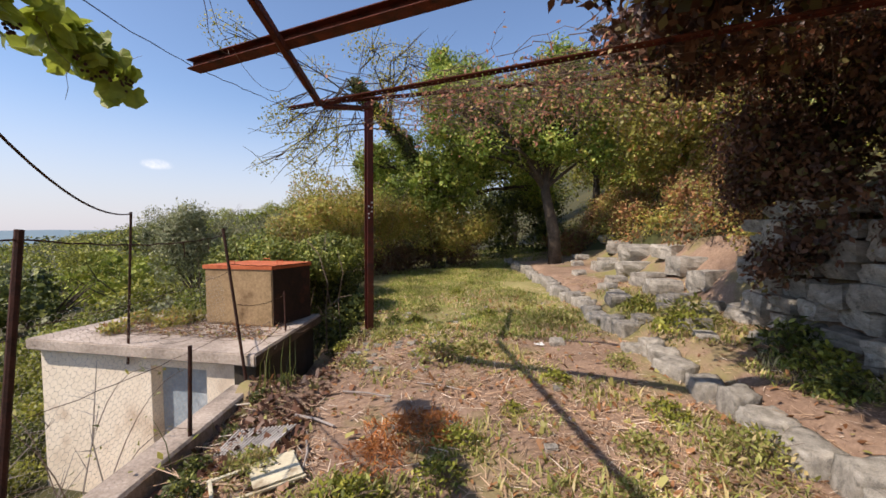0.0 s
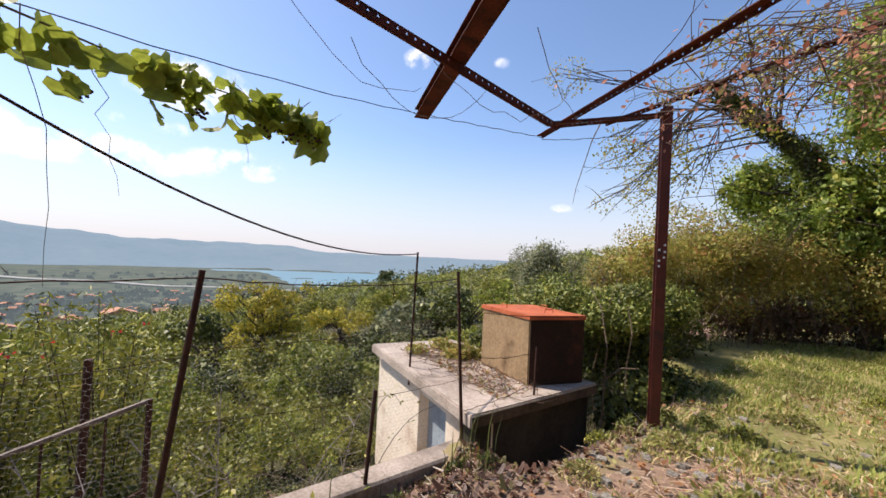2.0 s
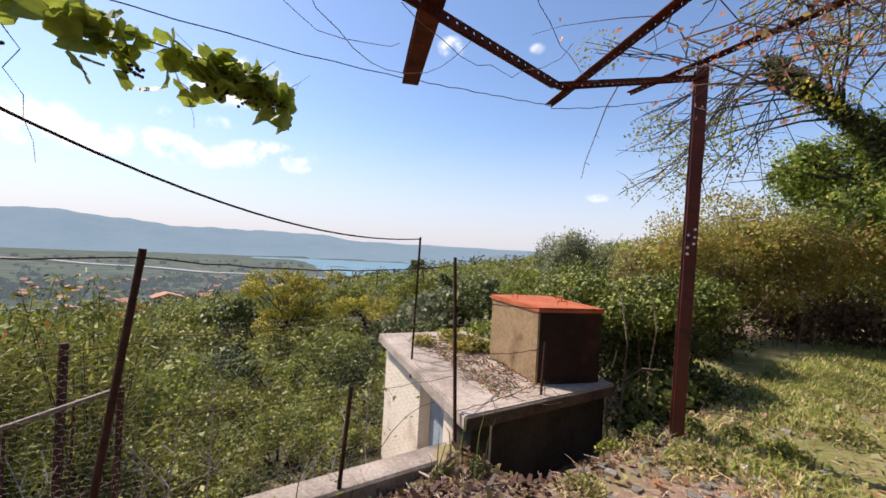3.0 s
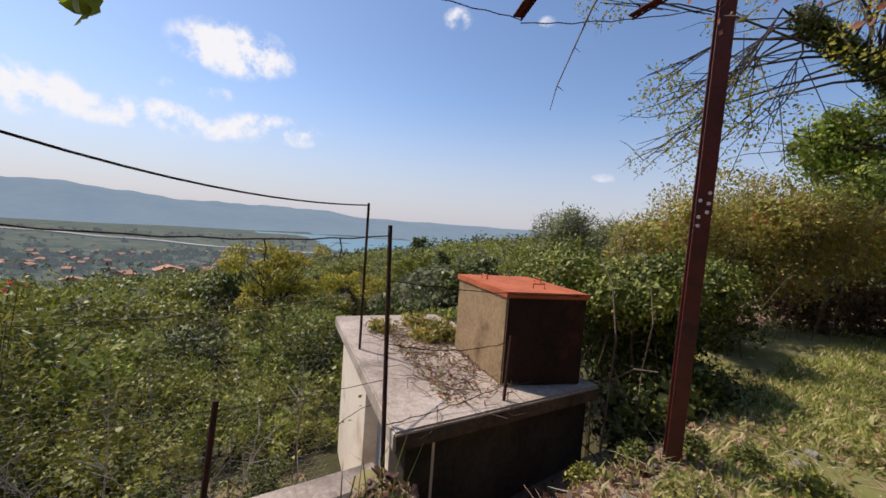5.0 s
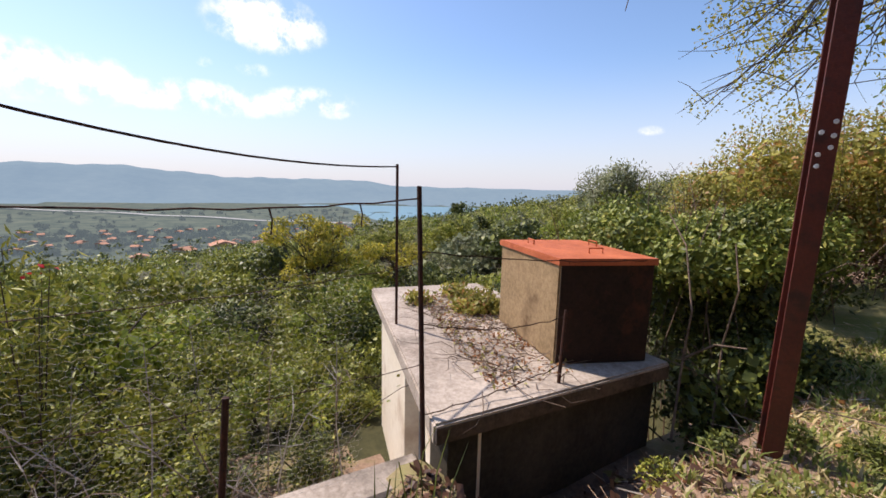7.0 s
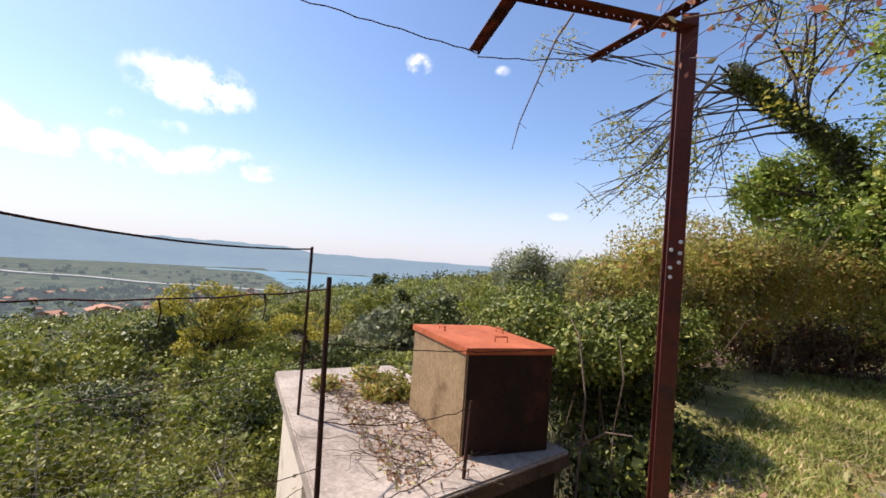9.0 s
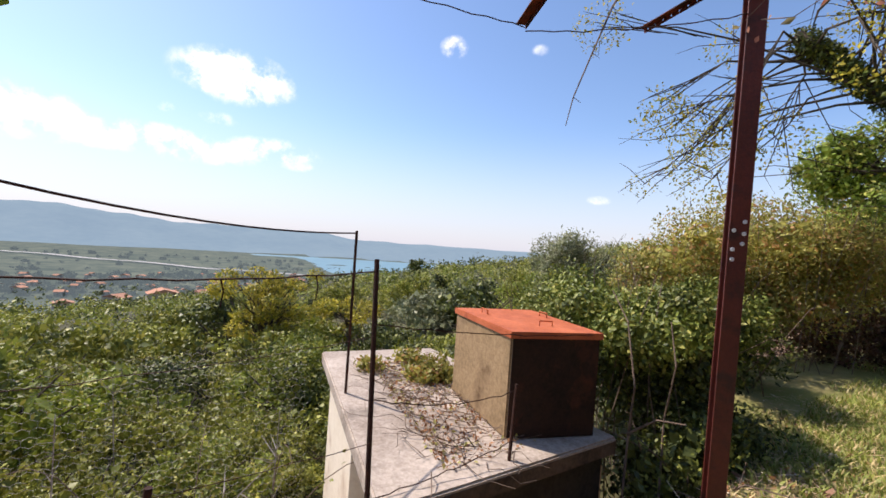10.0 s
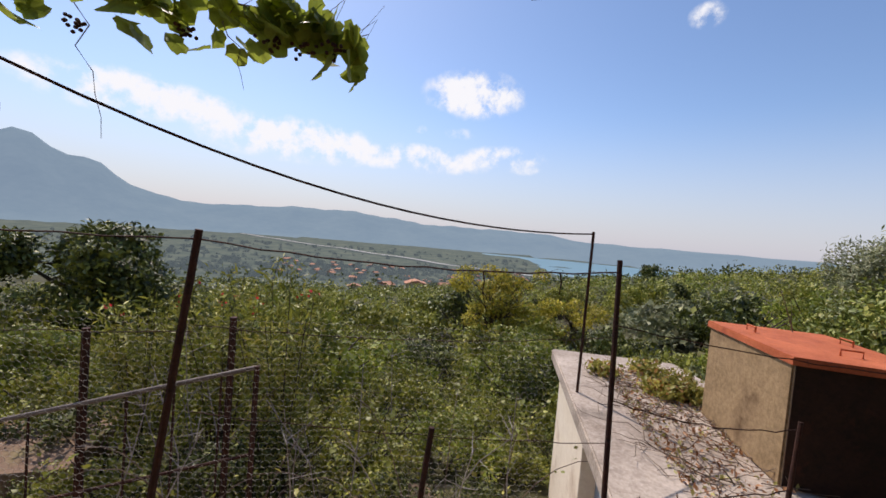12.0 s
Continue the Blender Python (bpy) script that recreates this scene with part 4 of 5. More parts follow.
# the climbing vine on the pergola
def climber():
    p = thing("pergola_vine", "dry reddish vine tangled over the pergola", "vine")
    rnd = random.Random(41)
    n = np.random.default_rng(41)
    pts = []
    for k in range(10):
        g = Geo()
        for i in range(52):
            u = rnd.random() ** 0.75
            x = -0.9 + u * 5.2
            y = 5.2 - 0.22 * (x + 1) + rnd.uniform(-1.9, 0.5) * (0.45 + 0.5 * u)
            if x < 0.3 and y < 4.2:
                continue
            z = 2.62 + 0.06 * x + rnd.gauss(0, 0.09) + 0.12 * u
            q = Vector((x, y, z))
            line = [q]
            a = rnd.uniform(-0.7, 0.4) + (0 if rnd.random() < 0.7 else 1.6)
            for s in range(7):
                a += rnd.gauss(0, 0.28)
                q = q + Vector((math.cos(a) * 0.16, math.sin(a) * 0.16, rnd.gauss(-0.005, 0.05)))
                line.append(q.copy())
            g.tube(line, rnd.uniform(0.002, 0.006), 0.0012, 4, False)
            if rnd.random() < 0.4:
                e = line[3]
                dl = rnd.uniform(0.2, 0.75) * (0.5 + u)
                g.tube([e, e + Vector((rnd.gauss(0, 0.06), rnd.gauss(0, 0.06), -dl * 0.5)), e + Vector((rnd.gauss(0, 0.1), rnd.gauss(0, 0.1), -dl))], 0.003, 0.001, 4, False)
            for s in range(int(7 + 15 * u * u)):
                pts.append(line[rnd.randrange(8)] + Vector((rnd.gauss(0, 0.03), rnd.gauss(0, 0.03), rnd.gauss(-0.02, 0.03))))
        part("vine_stem", g, M_TWIG, p)
    # leafy shoots that hang round the post's head and loose tendrils under the beams
    for i in range(22):
        x, y = rnd.uniform(-0.85, 1.1), rnd.uniform(4.2, 5.5)
        line = [Vector((x, y, 2.72 + rnd.uniform(-0.1, 0.15)))]
        for k in range(6):
            line.append(line[-1] + Vector((rnd.gauss(0, 0.04), rnd.gauss(0, 0.04), -rnd.uniform(0.02, 0.1))))
        part("hanging_shoot", Geo().tube(line, 0.003, 0.001, 4, False), M_TWIG, p)
        for k in range(16):
            pts.append(line[rnd.randrange(1, 7)] + Vector((rnd.gauss(0, 0.025), rnd.gauss(0, 0.025), rnd.gauss(0, 0.03))))
    for a, b, sag in (((-1.1, 3.0, 2.44), (-0.9, 3.9, 2.46), 0.2), ((-1.3, 2.6, 2.5), (-1.1, 3.4, 2.42), 0.28), ((-0.6, 3.2, 2.5), (-1.0, 4.3, 2.42), 0.12), ((-1.12, 2.2, 2.5), (-1.5, 3.2, 2.47), 0.16)):
        a, b = Vector(a), Vector(b)
        line = [a.lerp(b, u) - Vector((0, 0, sag * 4 * u * (1 - u))) + Vector((rnd.gauss(0, 0.012), rnd.gauss(0, 0.012), rnd.gauss(0, 0.012))) for u in [k / 10 for k in range(11)]]
        part("tendril", Geo().tube(line, 0.0022, 0.0014, 4, False), M_TWIG, p)
    P = np.array([tuple(v) for v in pts])
    big_mesh("dry_leaf_cover", leaves(P, 0.04 * (0.5 + n.random(len(P))), n, droop=0.6), M_LEAF_SALMON, p, "shrivelled reddish leaves")
    # the dense roof of leaves at the far end
    cl = [(rnd.uniform(1.5, 5.4), rnd.uniform(1.8, 4.4), rnd.uniform(2.65, 3.2), rnd.uniform(0.28, 0.45), 0.35) for i in range(84)]
    # these two sets are added out of view, to cast shade beyond the kerb
    cl += [(rnd.uniform(0.7, 5.4), rnd.uniform(-2.4, 1.7), rnd.uniform(2.7, 3.2), rnd.uniform(0.3, 0.5), 0.35) for i in range(80)]
    cl += [(rnd.uniform(0.8, 2.4), rnd.uniform(0.7, 2.9), rnd.uniform(2.75, 3.1), rnd.uniform(0.25, 0.45), 0.35) for i in range(44)]
    big_mesh("leaf_roof", leafage(n, 50000, cl, 0.085, droop=0.3, inner=0.12), M_LEAF_BROWN_SHADED, p, "dense dry leaves over the pergola, partly added unseen for shade")
    # the thick curtain that hangs at the far end
    cl = []
    for i in range(70):
        y = rnd.uniform(1.2, 5.4)
        x = 3.15 + 0.35 * max(4.4 - y, 0) * 0.4 + abs(rnd.gauss(0, 0.55)) + 0.12 * max(y - 4.4, 0)
        cl.append((x, y, rnd.uniform(1.75 if y > 3.5 else 1.5, 2.9), rnd.uniform(0.25, 0.42), 1.2))
    cl += [(3.05 + rnd.uniform(0, 0.2), rnd.uniform(0.8, 4.6), rnd.uniform(0.9, 1.6), rnd.uniform(0.12, 0.24), 1.5) for i in range(26)]
    big_mesh("hanging_foliage", leafage(n, 44000, cl, 0.055, droop=0.8), M_LEAF_BROWN_SHADED, p, "dense curtain of dry brown leaves")
    return p


climber()
# ---- stones ----
def stone_mesh(seed, flat=0.75, cuts=3):
    bm = bmesh.new()
    bmesh.ops.create_cube(bm, size=1.0)
    bmesh.ops.subdivide_edges(bm, edges=bm.edges[:], cuts=cuts, use_grid_fill=True)
    rng = random.Random(seed)
    o = Vector((rng.uniform(-9, 9), rng.uniform(-9, 9), rng.uniform(-9, 9)))
    for v in bm.verts:
        q = v.co.copy()
        ball = q.normalized() * 0.56
        v.co = q.lerp(ball, 0.14 if cuts > 3 else 0.24) * (1 + 0.20 * noise.noise(q * 1.7 + o) + 0.09 * noise.noise(q * 4.5 + o) + (0.04 * noise.noise(q * 9.0 + o) if cuts > 3 else 0)) * 0.95
        v.co.z *= flat
    me = bpy.data.meshes.new("stone")
    bm.to_mesh(me)
    bm.free()
    me.materials.append(M_STONE)
    me.polygons.foreach_set("use_smooth", [cuts > 3] * len(me.polygons))
    return me


STONES = [stone_mesh(s, f) for s, f in ((1, 0.95), (2, 0.8), (3, 1.0), (4, 0.9), (5, 0.75))]
BLOCKS = [stone_mesh(s, f, 6) for s, f in ((11, 1.0), (12, 0.9), (13, 1.0), (14, 0.85))]
rs = random.Random(77)


def stone(parent, x, y, z, sx, sy, sz, name="stone", shapes=None):
    ob = new(name, rs.choice(shapes or STONES))
    m = Matrix.Translation((x, y, z)) @ Matrix.Rotation(rs.uniform(-0.35, 0.35) + rs.choice((0, math.pi)), 4, "Z") @ Matrix.Rotation(rs.uniform(-0.15, 0.15), 4, "X") @ Matrix.Diagonal((sx, sy, sz, 1))
    if parent is not None:
        ob.parent = parent
    ob.matrix_world = m
    return ob


kerb = thing("stone_kerb", "low kerb of rough grey limestone blocks", "kerb", kind="structure")
y = 1.2
while y < 14.5:
    ln = rs.uniform(0.2, 0.42)
    x = 2.05 + 0.02 * max(y - 4, 0) + rs.uniform(-0.05, 0.05)
    if not (4.05 < y < 5.3 and rs.random() < 0.7):
        stone(kerb, x, y + ln / 2, float(height(x - 0.15, y)) + 0.03, rs.uniform(0.2, 0.29), ln * 0.92, rs.uniform(0.24, 0.34), "stone", BLOCKS)
    y += ln
wall = thing("dry_stone_wall", "dry-stone wall of grey limestone in shade", "wall", kind="structure")
for row in range(8):
    y = -0.6 + rs.uniform(0, 0.2)
    while y < 5.4 - row * 0.06:
        w = rs.uniform(0.14, 0.44)
        x = 3.36 + 0.025 * row + 0.5 * max(y - 4.5, 0) + rs.uniform(-0.04, 0.04)
        stone(wall, x + rs.uniform(-0.05, 0.05), y + w / 2, 0.14 + row * 0.19 + rs.uniform(-0.03, 0.03), 0.4, w * rs.uniform(0.85, 1.0), rs.uniform(0.16, 0.26))
        y += w
rocks = [(2.6, 4.7, 0.3), (2.9, 5.1, 0.34), (3.1, 5.9, 0.4), (2.75, 5.5, 0.22), (3.3, 6.6, 0.5), (3.5, 7.4, 0.5), (3.2, 8.0, 0.35), (3.8, 8.6, 0.6), (3.6, 9.6, 0.5), (4.2, 9.2, 0.7), (4.0, 10.4, 0.5), (4.5, 10.9, 0.6),
         (3.4, 10.8, 0.3), (2.7, 7.2, 0.26), (2.4, 6.1, 0.3), (2.3, 5.2, 0.22), (2.6, 6.6, 0.2), (2.9, 9.2, 0.25), (3.9, 12.0, 0.4), (4.8, 12.2, 0.5), (3.0, 4.2, 0.25), (1.2, 4.9, 0.16), (1.9, 4.6, 0.2), (-0.15, 4.95, 0.1),
         (3.35, 4.9, 0.36), (3.2, 5.35, 0.3), (3.6, 6.0, 0.45), (3.9, 7.0, 0.5), (4.2, 8.0, 0.5), (2.5, 4.35, 0.2)]
for x, y, s in rocks:
    tagged(stone(None, x, y, float(height(x, y)) + s * 0.12, s, s * rs.uniform(0.7, 1.1), s * rs.uniform(0.55, 0.8), "rock"), "rough grey limestone rock half sunk in soil", "rock", "rocks on the terrace")
for i in range(110):
    x, y = rs.uniform(-1.6, 1.8), rs.uniform(2.2, 7.5)
    if rs.random() < 0.5:
        x, y = rs.gauss(-0.75, 0.45), rs.gauss(4.7, 0.8)
    if x < -1.6 or math.hypot(x - 0.2, y - 2.4) < 0.3:
        continue
    s = rs.uniform(0.02, 0.065)
    tagged(stone(None, x, y, float(height(x, y)) + s * 0.15, s * 1.4, s, s * 0.8, "pebble"), "small pale stone lying on dry soil", "stone", "pebbles on the terrace")

# ---- ground cover ----
def litter(name, seed, n, area, lo, hi, mat, label, flat=0.15, wide=0.045):
    """Straw, twigs and dry stalks lying about."""
    rng = np.random.default_rng(seed)
    x = rng.uniform(area[0], area[1], n)
    y = area[2] + (area[3] - area[2]) * rng.random(n) ** 1.5
    keep = rng.random(n) < 0.35 + 0.65 * (np.sin(x * 2.1 + 1.3 * np.sin(y * 1.7)) > -0.2)
    x, y = x[keep], y[keep]
    n = len(x)
    z = height(x, y) + 0.006 + rng.random(n) * 0.02
    a = rng.random(n) * 6.283
    L = lo + (hi - lo) * rng.random(n) ** 2
    d = np.stack([np.cos(a) * L, np.sin(a) * L, rng.normal(0, flat, n) * L], 1)
    w = np.stack([-np.sin(a), np.cos(a), rng.normal(0, 0.4, n)], 1) * (L * wide * 0.5 + 0.0012)[:, None]
    P = np.stack([x, y, z], 1)
    V = np.stack([P - w, P + w, P + d + w * 0.6, P + d - w * 0.6], 1).reshape(-1, 3)
    F = np.arange(n * 4).reshape(n, 4)
    return tagged(big_mesh(name, (V, F), mat), label, "litter", kind="stuff")


litter("straw_litter", 51, 50000, (-1.7, 3.3, 1.4, 9.0), 0.02, 0.13, M_STRAW, "dry straw and grass stalks lying on the soil", 0.15, 0.028)
litter("straw_litter", 54, 9000, (-1.7, 3.0, -4.0, 1.8), 0.02, 0.13, M_STRAW, "dry straw and grass stalks lying on the soil", 0.15, 0.028)
litter("leaf_litter", 52, 9000, (-1.7, 3.6, 1.4, 8.0), 0.02, 0.06, M_LEAF_DRY, "fallen brown leaves and bits of bark", 0.5, 0.6)
litter("twig_litter", 53, 650, (-1.7, 0.6, 2.2, 6.4), 0.12, 0.42, M_STRAW, "thin dry sticks lying on the soil", 0.08, 0.016)


# litter in the darkened leaf, laid to put the wall's shadow on the soil
litter("leaf_litter", 55, 5000, (-1.74, -1.0, 2.6, 5.4), 0.02, 0.07, M_LEAF_BROWN_SHADED, "fallen leaves beside the concrete wall, dark to stand in for shadow", 0.5, 0.6)


def grass(name, seed, n, spots, lo, hi, mat, label, lean=0.5, wide=0.06):
    """Blades that rise from round patches (x, y, radius, weight)."""
    rng = np.random.default_rng(seed)
    s = np.asarray(spots, float)
    w = s[:, 2] ** 2 * s[:, 3]
    k = rng.choice(len(s), n, p=w / w.sum())
    a, r = rng.random(n) * 6.283, rng.random(n) ** 0.6 * s[k, 2]
    x, y = s[k, 0] + np.cos(a) * r, s[k, 1] + np.sin(a) * r
    P = np.stack([x, y, height(x, y) - 0.01], 1)
    L = lo + (hi - lo) * rng.random(n) ** 1.6
    b = rng.random(n) * 6.283
    t = np.stack([np.cos(b), np.sin(b), np.zeros(n)], 1)
    q = rng.random(n)[:, None] * lean * L[:, None]
    up = np.array([[0, 0, 1.0]]) * L[:, None]
    side = np.stack([-np.sin(b), np.cos(b), np.zeros(n)], 1) * (L * wide * 0.5 + 0.0015)[:, None]
    mid, tip = P + up * 0.6 + t * q * 0.4, P + up * 0.95 + t * q * 1.3
    V = np.stack([P - side, P + side, mid + side * 0.8, tip, mid - side * 0.8], 1).reshape(-1, 3)
    i = np.arange(n)[:, None] * 5
    F = np.concatenate([i + np.array([[0, 1, 2]]), i + np.array([[0, 2, 4]]), i + np.array([[4, 2, 3]])])
    return tagged(big_mesh(name, (V, F), mat), label, "grass", kind="stuff")


rg = random.Random(60)
lawn = [(rg.uniform(-1.0, 1.9), 5.5 + 7.0 * rg.random() ** 1.4, rg.uniform(0.3, 0.75), 1.0) for i in range(64)] + [(rg.uniform(0.3, 3.4), rg.uniform(12, 20), 1.0, 0.6) for i in range(20)] + [(rg.uniform(-1.25, -0.5), rg.uniform(6.8, 9.5), rg.uniform(0.25, 0.45), 1.1) for i in range(12)] + [(-1.7 + 0.28 * (q - 7) + rg.uniform(0, 0.7), q, rg.uniform(0.25, 0.5), 1.2) for q in [7 + 0.16 * i for i in range(34)]]
grass("grass", 61, 90000, lawn, 0.02, 0.085, M_LAWN, "short green and yellowed grass on the terrace", 1.2, 0.16)
spots = [(0.35, 4.6, 0.4, 1.0), (0.75, 4.15, 0.25, 0.8), (1.2, 3.6, 0.3, 0.8), (1.75, 3.0, 0.35, 1.2), (1.5, 2.5, 0.3, 1.0), (0.6, 3.2, 0.2, 0.6), (-0.5, 2.2, 0.45, 1.4), (-1.0, 2.0, 0.4, 1.2),
         (2.6, 4.6, 0.5, 1.0), (2.7, 5.4, 0.5, 1.0), (0.1, 3.0, 0.3, 0.8), (0.9, 2.2, 0.5, 0.8), (-0.2, 5.4, 0.4, 1.0), (-0.9, 5.1, 0.3, 0.9), (0.5, 2.5, 0.3, 0.7), (-0.6, 4.0, 0.25, 0.5), (2.8, 3.4, 0.5, 1.0), (3.0, 6.6, 0.7, 0.8)]
grass("weed_patches", 62, 13000, spots, 0.02, 0.09, M_GRASS, "low green weeds in patches on dry soil", 1.3, 0.16)
grass("tall_grass", 63, 34, [(-1.5, 3.75, 0.2, 1.0), (-1.6, 3.2, 0.12, 1.0), (-1.68, 2.8, 0.08, 1.2)], 0.2, 0.5, M_LEAF_DARK, "tall thin grass beside the concrete wall", 0.6, 0.012)


def weed(seed, n, r, h, leaf, mat, label, name="weed", slim=0.45):
    rng = np.random.default_rng(seed)
    a, q = rng.random(n) * 6.283, rng.random(n) ** 0.7 * r
    P = np.stack([np.cos(a) * q, np.sin(a) * q, h * (1 - (q / r) ** 2) * (0.25 + 0.75 * rng.random(n))], 1)
    p = thing(name, label, "weed", "weeds on the terrace")
    big_mesh("foliage", leaves(P, leaf * (0.6 + 0.8 * rng.random(n)), rng, slim=slim, up=0.6), mat, p)
    g = Geo()
    rnd = random.Random(seed)
    for i in range(9):
        b = rnd.random() * 6.28
        g.tube([(0, 0, -0.03), (math.cos(b) * r * 0.3, math.sin(b) * r * 0.3, h * 0.55), (math.cos(b) * r * 0.75, math.sin(b) * r * 0.75, h * rnd.uniform(0.5, 1.0))], 0.003, 0.001, 4, False)
    part("stem", g, M_TWIG, p)
    return p


W = [weed(71, 500, 0.26, 0.2, 0.045, M_GRASS, "low leafy green weed on dry soil"), weed(72, 420, 0.2, 0.15, 0.04, M_LEAF, "dark green leafy weed on dry soil"),
     weed(73, 420, 0.36, 0.17, 0.09, M_FERN, "withered orange-brown bracken clump", "bracken", 0.09),
     weed(74, 460, 0.2, 0.2, 0.05, M_LEAF_DARK, "dark green nettle-like weed on dry soil")]
rr = random.Random(12)
for x, y, s, k in [(-0.12, 4.55, 1.2, 0), (0.25, 4.7, 0.9, 0), (0.9, 3.85, 0.8, 1), (1.55, 3.3, 0.9, 1), (1.8, 2.75, 1.0, 0), (1.15, 2.85, 0.7, 0), (-0.55, 2.35, 1.1, 1), (-0.1, 2.6, 0.8, 1), (-1.2, 2.05, 1.2, 1), (-1.55, 3.2, 0.5, 3), (-1.6, 3.75, 0.45, 3), (-1.45, 3.9, 0.4, 3), (-1.5, 2.7, 0.7, 3), (-1.4, 2.4, 0.6, 3), (3.0, 3.95, 1.5, 3), (2.6, 3.1, 1.0, 3), (-1.0, 5.75, 0.6, 3), (-1.15, 5.4, 0.6, 3), (-0.75, 5.95, 0.6, 3),
                   (2.5, 4.7, 1.5, 1), (2.75, 5.0, 1.4, 0), (2.45, 5.6, 1.3, 1), (2.9, 3.5, 1.4, 1), (3.2, 3.0, 1.4, 1), (0.6, 6.3, 0.8, 1), (1.3, 7.0, 0.8, 0), (-0.3, 6.8, 0.8, 0), (0.2, 8.2, 0.8, 1),
                   (-0.75, 5.25, 0.8, 0), (-1.2, 5.0, 0.7, 1), (0.9, 2.4, 0.6, 0), (1.6, 4.2, 0.6, 0), (0.45, 3.4, 0.55, 1), (-0.95, 4.3, 0.6, 0), (-0.45, 5.9, 0.8, 1), (1.5, 5.9, 0.9, 0),
                   (-0.32, 3.0, 0.8, 2), (-0.5, 2.75, 0.6, 2), (-0.15, 3.15, 0.65, 2), (0.02, 2.95, 0.8, 1), (-1.15, 2.62, 0.7, 0)]:
    plant(W[k], x, y, s, 1.0, 0.0)

# ---- boards, grate and litter ----
M_CREAM = surface("cream_paint_board", (0.50, 0.44, 0.30), (0.72, 0.66, 0.48), 4, 0.7, 0.25, fine=40, third=(0.28, 0.21, 0.13), third_scale=6)
M_GREYWOOD = surface("grey_wood", (0.20, 0.17, 0.15), (0.45, 0.40, 0.36), 5, 0.9, 0.5, fine=70)


M_PALEWOOD = surface("bleached_slat", (0.36, 0.33, 0.30), (0.64, 0.60, 0.55), 6, 0.85, 0.4, fine=70)


def old_frame():
    c = [Vector((x, y, float(height(x, y)) + 0.035)) for x, y in ((-1.18, 2.3), (-0.83, 2.54), (-0.97, 2.76), (-1.31, 2.5))]
    p = thing("window_frame", "broken cream-painted wooden frame on the ground", "frame", at=Matrix.Translation(c[0]))
    inv = p.matrix_world.inverted()
    for i in range(4):
        a, b = c[i], c[(i + 1) % 4]
        part("rail", Geo().box(((b - a).length + 0.03, 0.02, 0.016), Matrix.Translation((a + b) / 2) @ along((0, 0, 0), b - a), 0.003), M_CREAM, p).matrix_basis = inv
    q = [c[0].lerp(c[1], 0.42), c[1], c[2], c[3].lerp(c[2], 0.42)]
    g = Geo().prism([(v.x, v.y) for v in q], c[1].z + 0.012, c[1].z + 0.02)
    part("panel", g, M_CREAM, p, "cream board panel").matrix_basis = inv


old_frame()


def grate():
    c = [Vector((x, y, float(height(x, y)) + 0.03)) for x, y in ((-1.12, 2.74), (-1.06, 3.10), (-1.49, 3.14), (-1.46, 2.79))]
    p = thing("slatted_grate", "weathered grey slatted panel lying on the ground", "grate", at=Matrix.Translation(c[0]))
    inv = p.matrix_world.inverted()
    for i in range(16):
        u = (i + 0.5) / 16
        a, b = c[0].lerp(c[3], u), c[1].lerp(c[2], u)
        part("slat", Geo().box(((b - a).length, 0.012, 0.014), Matrix.Translation((a + b) / 2 + Vector((0, 0, 0.022))) @ along((0, 0, 0), b - a), 0.002), M_PALEWOOD, p).matrix_basis = inv
    for a, b in ((c[0], c[3]), (c[1], c[2])):
        part("batten", Geo().box(((b - a).length, 0.03, 0.014), Matrix.Translation((a + b) / 2) @ along((0, 0, 0), b - a), 0.002), M_GREYWOOD, p).matrix_basis = inv


grate()
for a, b, r in (((-1.15, 3.30), (-0.82, 3.12), 0.012), ((-0.95, 2.95), (-0.86, 2.62), 0.009), ((-1.5, 2.75), (-1.38, 2.35), 0.008), ((-0.9, 3.7), (-0.5, 3.6), 0.008), ((-0.3, 3.9), (0.1, 3.75), 0.006)):
    A, B = (Vector((x, y, float(height(x, y)) + 0.02)) for x, y in (a, b))
    tagged(part("stick", Geo().tube([A, A.lerp(B, 0.5) + Vector((0.012, 0.008, 0.006)), B], r, r * 0.7, 7), M_GREYWOOD), "grey weathered stick lying on dry soil", "stick", "sticks")


def crumpled(x, y, s, label):
    bm = bmesh.new()
    bmesh.ops.create_grid(bm, x_segments=9, y_segments=9, size=s)
    for v in bm.verts:
        q = v.co / s
        v.co.z = 0.35 * s * noise.noise(q * 2.6 + Vector((x * 7, y * 3, 0))) + 0.25 * s
        v.co.x += 0.4 * s * noise.noise(q * 2 + Vector((3, y, 5)))
        v.co.y += 0.4 * s * noise.noise(q * 2 + Vector((x, 9, 1)))
    g = Geo().bm(bm, Matrix.Translation((x, y, float(height(x, y)) + 0.005)))
    tagged(part("plastic_bag", g, M_WHITE), label, "litter")


crumpled(-0.80, 5.36, 0.06, "crumpled white plastic bag at the post's foot")
crumpled(-0.55, 5.45, 0.03, "scrap of white plastic on dry soil")
crumpled(1.0, 4.9, 0.05, "flattened pale plastic sheet on dry soil")

